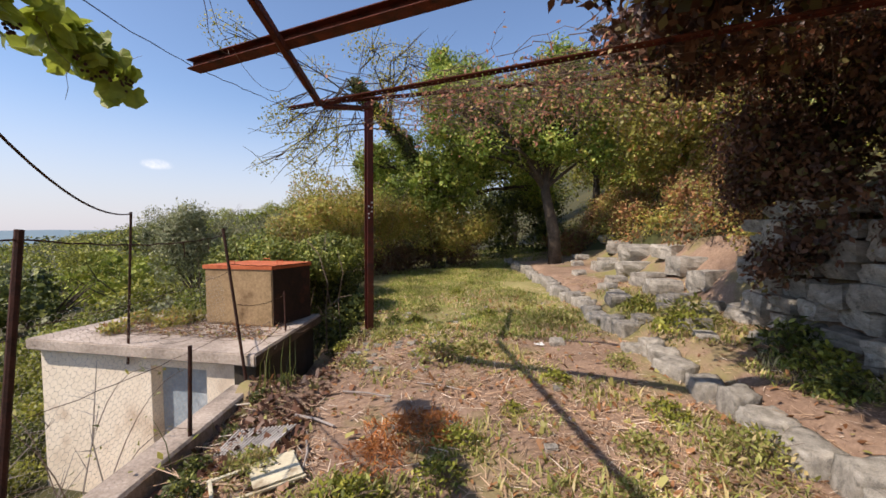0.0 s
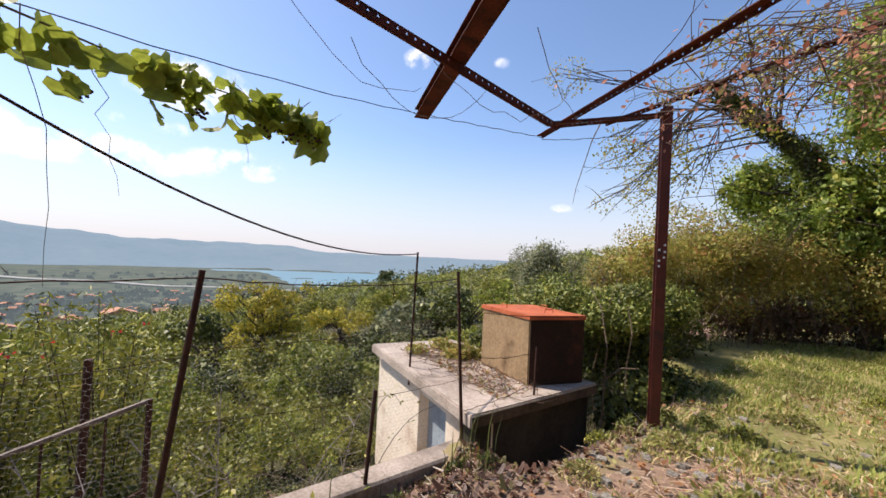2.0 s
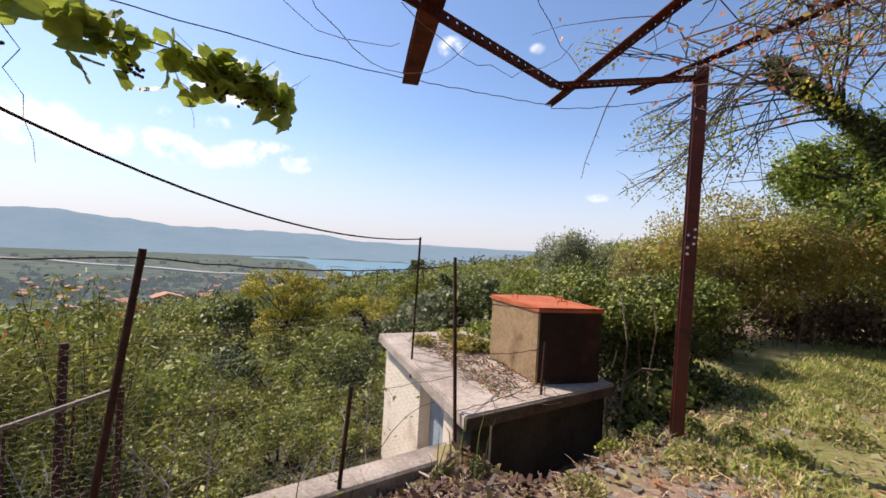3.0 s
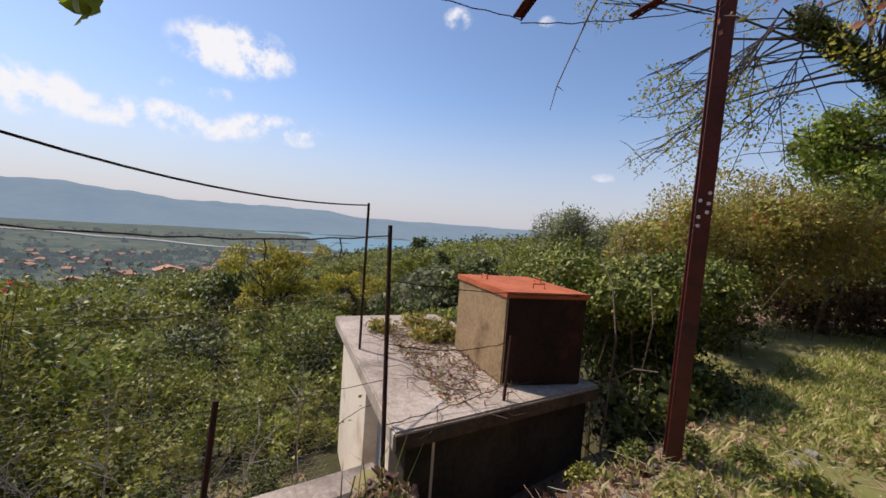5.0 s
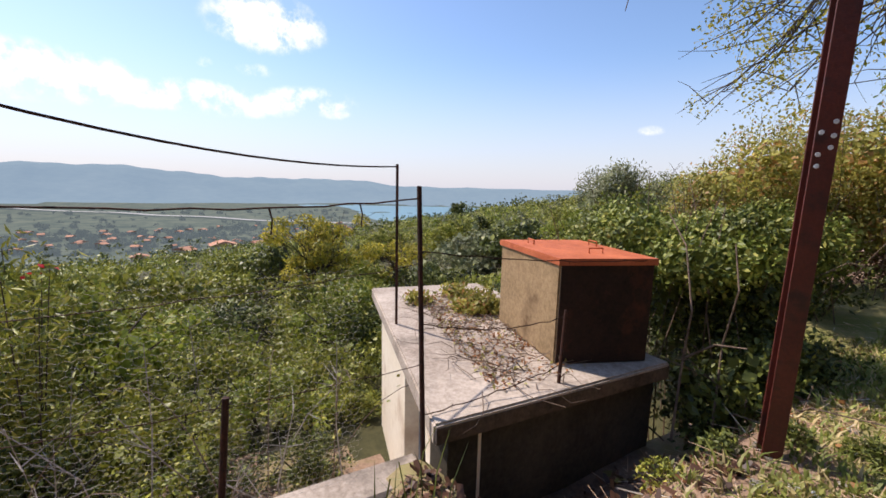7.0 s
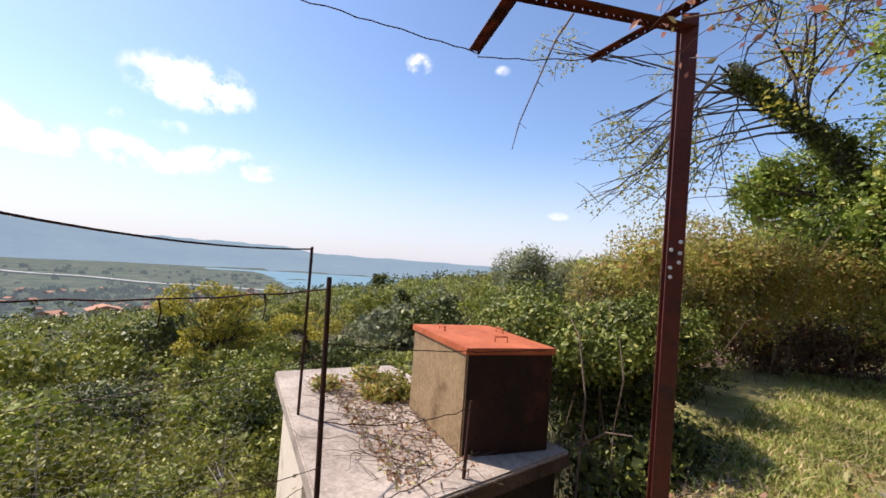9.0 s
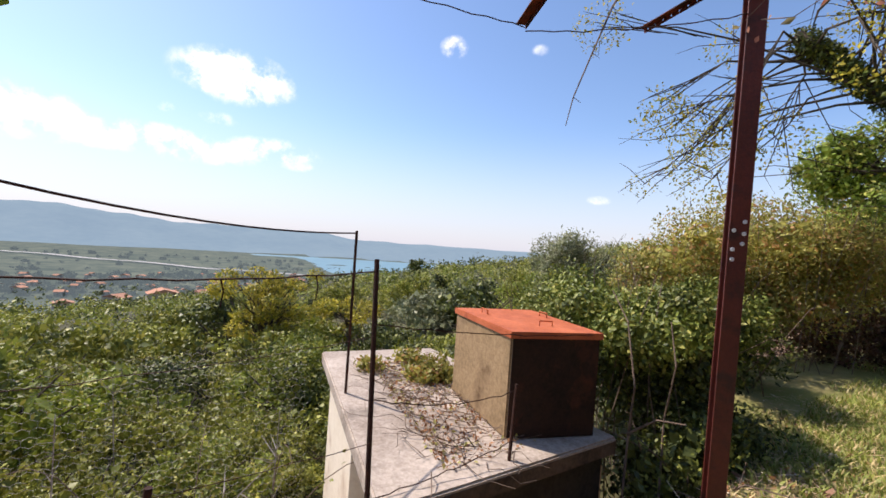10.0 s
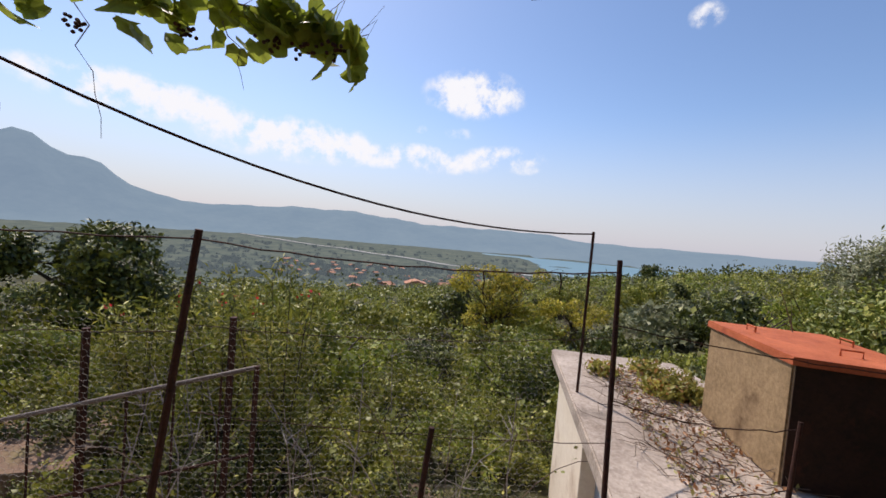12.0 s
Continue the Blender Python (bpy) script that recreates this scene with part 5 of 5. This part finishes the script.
# ---- wires, netting, handrail ----
def wire(name, a, b, sag, r, label, knots=(), barbs=0, n=16):
    a, b = Vector(a), Vector(b)
    f = lambda u: a.lerp(b, u) - Vector((0, 0, sag * 4 * u * (1 - u))) + Vector((0.006 * math.sin(u * 23), 0.006 * math.sin(u * 31), 0.004 * math.sin(u * 41)))
    g = Geo().tube([f(i / n) for i in range(n + 1)], r, r, 5)
    for u in knots:
        q = f(u)
        g.tube([q, q + Vector((0.0, 0.012, -0.05)), q + Vector((0.005, 0.004, -0.11))], 0.004, 0.003, 5)
    for i in range(barbs):
        q = f((i + 0.5) / barbs)
        d = Vector((random.uniform(-1, 1), random.uniform(-1, 1), random.uniform(-1, 1))).normalized() * 0.014
        g.tube([q - d, q + d], 0.0014, 0.001, 4)
    return tagged(part(name, g, M_DARKIRON), label, "wire")


run = [(-3.09 + 0.485 * s, 4.36 - 0.875 * s, 1.447 - 0.067 * s + 0.038 * s * s + 0.0063 * s ** 3) for s in [i * 0.2 for i in range(31)]]
tagged(part("cable", Geo().tube(run, 0.0062, 0.0062, 6), M_DARKIRON), "black sagging cable tied to a fence bar", "cable")
wire("fence_wire", (-2.02, 4.045, 1.24), (-1.815, 2.096, 1.25), 0.05, 0.004, "dark slack fence wire between two posts", (0.36, 0.16))
wire("fence_wire", (-1.815, 2.096, 1.25), (-1.80, -0.9, 1.30), 0.05, 0.004, "dark slack fence wire running off the post")
wire("fence_wire", (-1.97, 4.03, 0.98), (-1.80, 5.75, 0.86), 0.03, 0.003, "barbed wire stretched past the tank", (), 12)
wire("fence_wire", (-1.93, 4.02, 0.62), (-1.85, 4.92, 0.56), 0.05, 0.003, "barbed wire between fence post and rod", (), 7)
wire("fence_wire", (-1.86, 4.01, 0.17), (-1.83, 4.89, 0.27), 0.02, 0.003, "barbed wire along the roof slab", (), 8)
wire("fence_wire", (-1.97, 4.03, 0.92), (-1.82, 2.09, 0.88), 0.04, 0.002, "thin rusty fence wire between two posts")
wire("fence_wire", (-1.90, 4.02, 0.42), (-1.82, 2.09, 0.50), 0.03, 0.002, "thin rusty fence wire between two posts")
wire("fence_wire", (-1.82, 2.09, 0.85), (-1.80, -0.9, 0.8), 0.04, 0.002, "thin rusty fence wire running off the post")
wire("pergola_wire", (-1.92, 3.5, 2.50), (-1.59, 4.54, 2.49), 0.0, 0.003, "thin wire strung between pergola beams")
wire("pergola_wire", (-1.59, 4.54, 2.47), (-0.97, 5.5, 2.66), 0.03, 0.003, "thin wire tied from beam to post", (), 5)
wire("pergola_wire", (-1.45, 0.5, 2.26), (-1.92, 3.5, 2.50), 0.06, 0.003, "thin wire carrying the grape vine")


def netting(y0, y1, z0, z1, x0, x1, cell=0.036):
    """Hexagonal wire netting, each wire a thin three-sided rod."""
    V, F = [], []
    rows, cols = int((z1 - z0) / (cell * 0.75)), int((y1 - y0) / cell)

    def at(u, w):
        y = y0 + u * cell
        z = z0 + w * cell
        return np.array((x0 + (x1 - x0) * (y - y0) / (y1 - y0) + 0.03 * math.sin(y * 3.1) * math.sin(z * 2.7 + y), y, z + 0.02 * math.sin(y * 2.3)))

    edges = []
    for j in range(rows):
        for i in range(cols):
            o = 0.5 * (j % 2)
            c = at(i + o, j * 0.75)
            edges += [(c, at(i + o + 0.5, j * 0.75 + 0.25)), (c, at(i + o - 0.5, j * 0.75 + 0.25)), (c, at(i + o, j * 0.75 - 0.5))]
    r = 0.0007
    tri = [np.array((math.cos(k * 2.094) * r, math.sin(k * 2.094) * r, 0)) for k in range(3)]
    tri2 = [np.array((t[0], t[1] * 0.5, t[1])) for t in tri]
    for a, b in edges:
        s = len(V)
        V += [a + t for t in tri2] + [b + t for t in tri2]
        F += [(s, s + 1, s + 4, s + 3), (s + 1, s + 2, s + 5, s + 4), (s + 2, s, s + 3, s + 5)]
    return big_mesh("wire_netting", (np.array(V), np.array(F)), M_NET)


M_NET = surface("galvanised_wire", (0.26, 0.23, 0.20), (0.46, 0.42, 0.37), 14, 0.7, 0.0, 0.3)
tagged(netting(-0.6, 3.7, -0.06, 0.95, -1.80, -1.86), "rusty hexagonal wire netting strung along the fence", "netting", kind="stuff")


M_PIPE = surface("worn_grey_pipe", (0.10, 0.075, 0.06), (0.24, 0.20, 0.17), 9, 0.6, 0.3, 0.2, fine=60)


def handrail():
    p = thing("handrail", "rusty iron handrail on stairs below the fence", "handrail", at=Matrix.Translation((-2.88, 1.98, -1.45)))
    inv = p.matrix_world.inverted()

    def rod(name, a, b, r, mat=None, label=""):
        part(name, Geo().tube([a, Vector(a).lerp(Vector(b), 0.5), b], r, r, 8), mat or M_DARKIRON, p, label).matrix_basis = inv

    rod("rail", (-2.88, 1.98, 0.32), (-2.75, -1.2, -0.55), 0.017, M_PIPE)
    rod("rail", (-2.88, 1.98, -0.3), (-2.75, -1.2, -1.15), 0.012)
    rod("post", (-3.28, 1.63, -1.5), (-3.28, 1.63, 0.56), 0.028)
    rod("post", (-2.88, 1.98, -1.5), (-2.88, 1.98, 0.33), 0.02)
    rod("post", (-3.0, 0.75, -1.5), (-3.0, 0.75, 0.48), 0.026)
    for i in range(9):
        y = 1.75 - i * 0.3
        rod("baluster", (-2.87 + 0.012 * i, y, -1.5), (-2.87 + 0.012 * i, y, 0.32 - (1.98 - y) * 0.27), 0.008)


handrail()
block = part("stair_block", Geo().box((1.5, 1.2, 1.2), Matrix.Translation((-4.5, -0.8, -1.75)) @ Matrix.Rotation(0.2, 4, "Z"), 0.03, 0.03), M_SOIL)
tagged(block, "crumbling concrete stair landing among shrubs", "stair landing", kind="structure")

cane = thing("climbing_stem", "pale bare bramble stem climbing beside the tank", "stem")
for line in (((-1.62, 5.75, -0.35), (-1.66, 5.85, 0.2), (-1.60, 5.78, 0.55), (-1.75, 5.9, 0.95), (-1.95, 6.0, 1.15)), ((-1.5, 6.0, -0.3), (-1.55, 6.1, 0.3), (-1.45, 6.0, 0.7), (-1.55, 6.1, 0.98)), ((-1.66, 5.85, 0.2), (-1.45, 5.8, 0.38), (-1.3, 5.85, 0.4))):
    part("stem", Geo().tube(line, 0.009, 0.004, 6), M_TWIG, cane)

# ---- twigs on the roof slab, hanging shoot, dead stalks ----
def roof_twigs():
    rnd = random.Random(91)
    p = thing("dead_bramble", "tangle of dead bramble stems on the concrete roof", "twigs", at=Matrix.Translation((-2.6, 4.8, 0.16)))
    inv = p.matrix_world.inverted()
    for i in range(150):
        x = rnd.uniform(-3.9, -1.85)
        y = rnd.uniform(4.35 - (x + 1.8) * 0.23, 5.0 - (x + 2.0) * 0.35)
        q = Vector((x, y, 0.168))
        a = rnd.random() * 6.28
        line = [q.copy()]
        for s in range(5):
            a += rnd.gauss(0, 0.35)
            q = q + Vector((math.cos(a), math.sin(a), 0)) * rnd.uniform(0.04, 0.11)
            q.z = 0.168 + abs(rnd.gauss(0, 0.025)) + 0.05 * (s / 5) * rnd.random()
            line.append(q.copy())
        part("stem", Geo().tube(line, rnd.uniform(0.0025, 0.0045), 0.0012, 4, False), M_TWIG, p).matrix_basis = inv
    rng = np.random.default_rng(92)
    n = 1500
    x = rng.uniform(-3.9, -1.9, n)
    y = 4.45 - (x + 1.8) * 0.22 + rng.random(n) ** 1.3 * 0.75
    ob = big_mesh("roof_leaf_litter", leaves(np.stack([x, y, np.full(n, 0.17)], 1), 0.03 * (0.5 + rng.random(n)), rng), M_LEAF_DRY)
    tagged(ob, "dry leaves scattered on the concrete roof", "litter", kind="stuff")
    cl = [(-3.35 + rnd.gauss(0, 0.3), 5.35 + rnd.gauss(0, 0.25), 0.22, 0.14, 0.5) for i in range(9)]
    mass("roof_weed", 93, 1600, cl, 0.045, M_LEAF_HEDGE, "yellow-green weed creeping over the roof", "weed")


roof_twigs()
shoot = [(-1.1, 4.63, 2.52), (-1.1, 4.52, 2.36), (-1.1, 4.42, 2.15), (-1.1, 4.33, 1.96), (-1.1, 4.30, 1.85)]
g = Geo().tube(shoot, 0.005, 0.0015, 5)
for i in range(1, 4):
    q = Vector(shoot[i])
    g.tube([q, q + Vector((0.01, 0.03, -0.015))], 0.002, 0.001, 4)
tagged(part("hanging_shoot", g, M_TWIG), "dry thorny shoot hanging from the pergola", "twig")
rnd = random.Random(95)
for i in range(26):
    x, y = rnd.uniform(-5.2, -2.3), rnd.uniform(0.4, 4.0)
    if x < -3.2 and y > 3.6:
        continue
    b = Vector((x, y, float(height(x, y))))
    e = b + Vector((rnd.uniform(-0.5, 0.5), rnd.uniform(-0.6, 0.6), rnd.uniform(0.8, 1.75)))
    mid = b.lerp(e, 0.5) + Vector((rnd.uniform(-0.15, 0.15), rnd.uniform(-0.15, 0.15), 0.1))
    g = Geo().tube([b, mid, e], 0.008, 0.003, 5)
    for k in range(5):
        q = mid.lerp(e, rnd.random())
        g.tube([q, q + Vector((rnd.gauss(0, 0.12), rnd.gauss(0, 0.12), rnd.uniform(0.02, 0.22)))], 0.004, 0.001, 4)
    tagged(part("dead_stalk", g, M_GREYWOOD), "pale dead branching stalk among shrubs", "stalk", "dead stalks")


rnd = random.Random(96)
for i in range(14):
    x, y = rnd.uniform(-3.4, -2.15), rnd.uniform(1.0, 3.9)
    b = Vector((x, y, float(height(x, y))))
    h, a = rnd.uniform(1.3, 2.2), rnd.uniform(0, 6.28)
    reach = rnd.uniform(0.5, 1.1)
    line = [b + Vector((math.cos(a) * reach * u ** 1.6, math.sin(a) * reach * u ** 1.6, h * (1.35 * u - 0.55 * u ** 3))) for u in [k / 9 for k in range(10)]]
    cane = thing("bramble_cane", "long arching dry bramble cane with few leaves", "cane", "bramble canes")
    part("stem", Geo().tube(line, 0.006, 0.002, 5), M_TWIG, cane)
    rng = np.random.default_rng(200 + i)
    P = np.array([tuple(line[rnd.randrange(2, 10)] + Vector((rnd.gauss(0, 0.03), rnd.gauss(0, 0.03), rnd.gauss(0, 0.03)))) for k in range(16)])
    big_mesh("foliage", leaves(P, 0.045 * (0.6 + 0.8 * rng.random(16)), rng), M_LEAF, cane)


# ---- oleander with red flowers ----
def oleander(x, y, h, seed):
    p = thing("oleander", "tall oleander shrub with narrow leaves and red flowers", "shrub", at=Matrix.Translation((x, y, float(height(x, y)) - 0.05)))
    rnd = random.Random(seed)
    rng = np.random.default_rng(seed)
    g, pts, fl = Geo(), [], []
    for i in range(15):
        a, r = rnd.random() * 6.28, rnd.uniform(0.1, 0.75)
        e = Vector((math.cos(a) * r, math.sin(a) * r, h * rnd.uniform(0.75, 1.0)))
        b = Vector((e.x * 0.25, e.y * 0.25, 0))
        mid = b.lerp(e, 0.5) + Vector((-e.x * 0.12, -e.y * 0.12, 0))
        part("stem", Geo().tube([b, mid, e], 0.009, 0.003, 5), M_BARK, p)
        for k in range(230):
            u = 0.25 + 0.75 * rnd.random()
            q = b.lerp(mid, u * 2) if u < 0.5 else mid.lerp(e, u * 2 - 1)
            pts.append(tuple(q + Vector((rnd.gauss(0, 0.10), rnd.gauss(0, 0.10), rnd.gauss(0, 0.07)))))
        if rnd.random() < 0.3:
            fl.append([tuple(e + Vector((rnd.gauss(0, 0.03), rnd.gauss(0, 0.03), rnd.gauss(0, 0.02)))) for k in range(4)])
    n = len(pts)
    big_mesh("foliage", leaves(np.array(pts), 0.085 * (0.6 + 0.8 * rng.random(n)), rng, slim=0.24, up=0.1), M_LEAF, p)
    for petals in fl:
        big_mesh("flower", leaves(np.array(petals), np.full(len(petals), 0.042), rng, slim=0.9), M_FLOWER, p, "red oleander blossom")


oleander(-4.3, 1.75, 2.45, 101)
oleander(-4.9, 0.9, 2.4, 102)
oleander(-4.6, 0.1, 2.2, 103)


# ---- grape vine on the wire ----
def grape_vine():
    p = thing("grape_vine", "grape vine with yellow-green leaves on a wire", "vine")
    rnd = random.Random(111)
    outline = [(0, 0), (0.30, -0.18), (0.60, 0.06), (0.54, 0.32), (0.62, 0.58), (0.38, 0.76), (0.0, 0.96), (-0.38, 0.76), (-0.62, 0.58), (-0.54, 0.32), (-0.60, 0.06), (-0.30, -0.18)]
    shapes = []
    for s in range(5):
        me = bpy.data.meshes.new("leaf")
        vs = [(0, 0.32, -0.03)] + [(x * rnd.uniform(0.88, 1.1), y * rnd.uniform(0.9, 1.08), 0.20 * abs(x) - 0.25 * y * y + rnd.uniform(-0.05, 0.05)) for x, y in outline]
        me.from_pydata(vs, [], [(0, i, i % 12 + 1) for i in range(1, 13)])
        me.materials.append(M_GRAPE)
        me.update()
        shapes.append(me)
    spine = [Vector(v) for v in ((-1.47, 0.63, 2.31), (-1.57, 1.23, 2.28), (-1.67, 1.73, 2.22), (-1.79, 2.23, 2.22), (-1.85, 2.53, 2.23), (-1.85, 2.65, 2.16))]
    part("vine_stem", Geo().tube(spine, 0.006, 0.002, 6), M_TWIG, p)
    clusters = [(0.48, 14), (0.88, 14), (1.28, 18), (1.55, 18), (1.89, 34), (2.07, 10), (2.30, 30), (2.46, 34), (2.60, 18), (2.66, 6)]
    for y, n in clusters:
        for i in range(n):
            yy = y + rnd.gauss(0, 0.075)
            k = min(range(5), key=lambda j: abs((spine[j].y + spine[j + 1].y) / 2 - yy))
            u = (yy - spine[k].y) / (spine[k + 1].y - spine[k].y)
            q = spine[k].lerp(spine[k + 1], max(-0.4, min(1.3, u)))
            drop = abs(rnd.gauss(0, 0.11)) - 0.05
            q = q + Vector((rnd.gauss(0, 0.05), 0, -drop))
            s = rnd.uniform(0.06, 0.12)
            ob = new("leaf", rnd.choice(shapes))
            ob.parent = p
            ob.matrix_world = Matrix.Translation(q) @ Matrix.Rotation(rnd.random() * 6.28, 4, "Z") @ Matrix.Rotation(radians(rnd.gauss(-115, 32)), 4, "X") @ Matrix.Rotation(rnd.gauss(0, 0.5), 4, "Y") @ Matrix.Diagonal((s, s, s, 1))
    for y in (1.6, 2.02, 2.36, 2.5, 2.62):
        bm = bmesh.new()
        for i in range(14):
            bmesh.ops.create_icosphere(bm, subdivisions=1, radius=0.009, matrix=Matrix.Translation((-1.76 + rnd.gauss(0, 0.022), y + rnd.gauss(0, 0.022), 2.09 - abs(rnd.gauss(0, 0.03)))))
        part("grape_bunch", Geo().bm(bm), M_DARKIRON, p, "shrivelled dark grapes")
    for i in range(10):
        q = spine[rnd.randrange(1, 6)]
        g = Geo().tube([q, q + Vector((rnd.gauss(0, 0.05), rnd.gauss(0, 0.08), rnd.uniform(-0.1, 0.12))), q + Vector((rnd.gauss(0, 0.1), rnd.gauss(0, 0.16), rnd.uniform(-0.16, 0.2)))], 0.002, 0.0008, 4, False)
        part("tendril", g, M_TWIG, p)
    for y, drop in ((0.75, 0.7), (1.15, 1.0), (1.42, 1.05), (1.6, 0.6), (2.2, 0.35)):
        k = min(range(6), key=lambda j: abs(spine[j].y - y))
        q = Vector((spine[k].x, y, spine[k].z))
        line = [q]
        for i in range(7):
            q = q + Vector((rnd.gauss(0, 0.025), rnd.gauss(0.012, 0.03), -drop / 7))
            line.append(q)
        part("hanging_tendril", Geo().tube(line, 0.0028, 0.001, 4, False), M_TWIG, p)


grape_vine()

# ---- far houses and airfield ----
M_ROOF = surface("orange_roof_tiles", (0.32, 0.14, 0.08), (0.48, 0.26, 0.17), 0.4, 0.9, 0.0, vary=0.2)
M_HOUSE = surface("pale_render", (0.45, 0.38, 0.30), (0.62, 0.55, 0.46), 0.3, 0.9, 0.0, vary=0.15)
M_DARKGLASS = surface("dark_window", (0.02, 0.022, 0.025), (0.04, 0.045, 0.05), 1.0, 0.3, 0.0)
M_RUNWAY = surface("pale_runway", (0.30, 0.29, 0.28), (0.42, 0.41, 0.39), 0.02, 0.9, 0.0)


def house(w, d, h, rise):
    p = thing("house", "small house with pale walls and orange tiled roof", "house", "houses in the valley")
    part("wall", Geo().box((w, d, h + 3), Matrix.Translation((0, 0, h / 2 - 1.5))), M_HOUSE, p)
    g = Geo()
    o = 0.5
    g.v = [Vector(v) for v in ((-w / 2 - o, -d / 2 - o, h), (w / 2 + o, -d / 2 - o, h), (w / 2 + o, d / 2 + o, h), (-w / 2 - o, d / 2 + o, h), (-w / 2 - o, 0, h + rise), (w / 2 + o, 0, h + rise))]
    g.f = [(0, 1, 5, 4), (2, 3, 4, 5), (0, 4, 3), (1, 2, 5), (3, 2, 1, 0)]
    part("roof", g, M_ROOF, p)
    for s in (1, -1):
        for i in (-1, 0, 1):
            part("window", Geo().box((0.08, 1.1, 1.3), Matrix.Translation((s * w / 2, i * d * 0.3, h * 0.55))), M_DARKGLASS, p)
    return p


base = house(9, 13, 4.0, 2.2)
base.matrix_world = Matrix.Translation((-150, 3.3, float(height(-150, 3.3)) + 1.2)) @ Matrix.Rotation(0.15, 4, "Z") @ Matrix.Diagonal((0.6, 0.6, 0.6, 1))
rt = random.Random(131)
for i in range(70):
    az = rt.uniform(72, 108)
    r = (1040 if az < 80 else 860) + rt.uniform(-140, 160)
    x, y = -math.sin(radians(az)) * r, math.cos(radians(az)) * r
    s = rt.uniform(0.6, 1.1)
    copy_thing(base, Matrix.Identity(4)).matrix_world = Matrix.Translation((x, y, float(height(x, y)) + 2)) @ Matrix.Rotation(rt.random() * 3.1, 4, "Z") @ Matrix.Diagonal((s, s, s, 1))
for x, y in ((-240, -14), (-260, 22), (-290, -40)):
    copy_thing(base, Matrix.Identity(4)).matrix_world = Matrix.Translation((x, y, float(height(x, y)) + 1)) @ Matrix.Rotation(rt.random() * 3.1, 4, "Z") @ Matrix.Diagonal((0.7, 0.7, 0.7, 1))


def strip(name, a, b, wide, lift, mat, label):
    a, b = Vector(a), Vector(b)
    d = (b - a).normalized()
    s = Vector((-d.y, d.x)) * wide / 2
    n = 30
    V, F = [], []
    for i in range(n + 1):
        q = a.lerp(b, i / n)
        for e in (q - s, q + s):
            V.append((e.x, e.y, float(height(q.x, q.y)) + lift))
    for i in range(n):
        F.append((2 * i, 2 * i + 1, 2 * i + 3, 2 * i + 2))
    return tagged(big_mesh(name, (np.array(V), np.array(F)), mat), label, "runway", kind="structure")


strip("runway", *RUNWAY, 24, 4.0, M_RUNWAY, "long pale airfield runway across the valley")
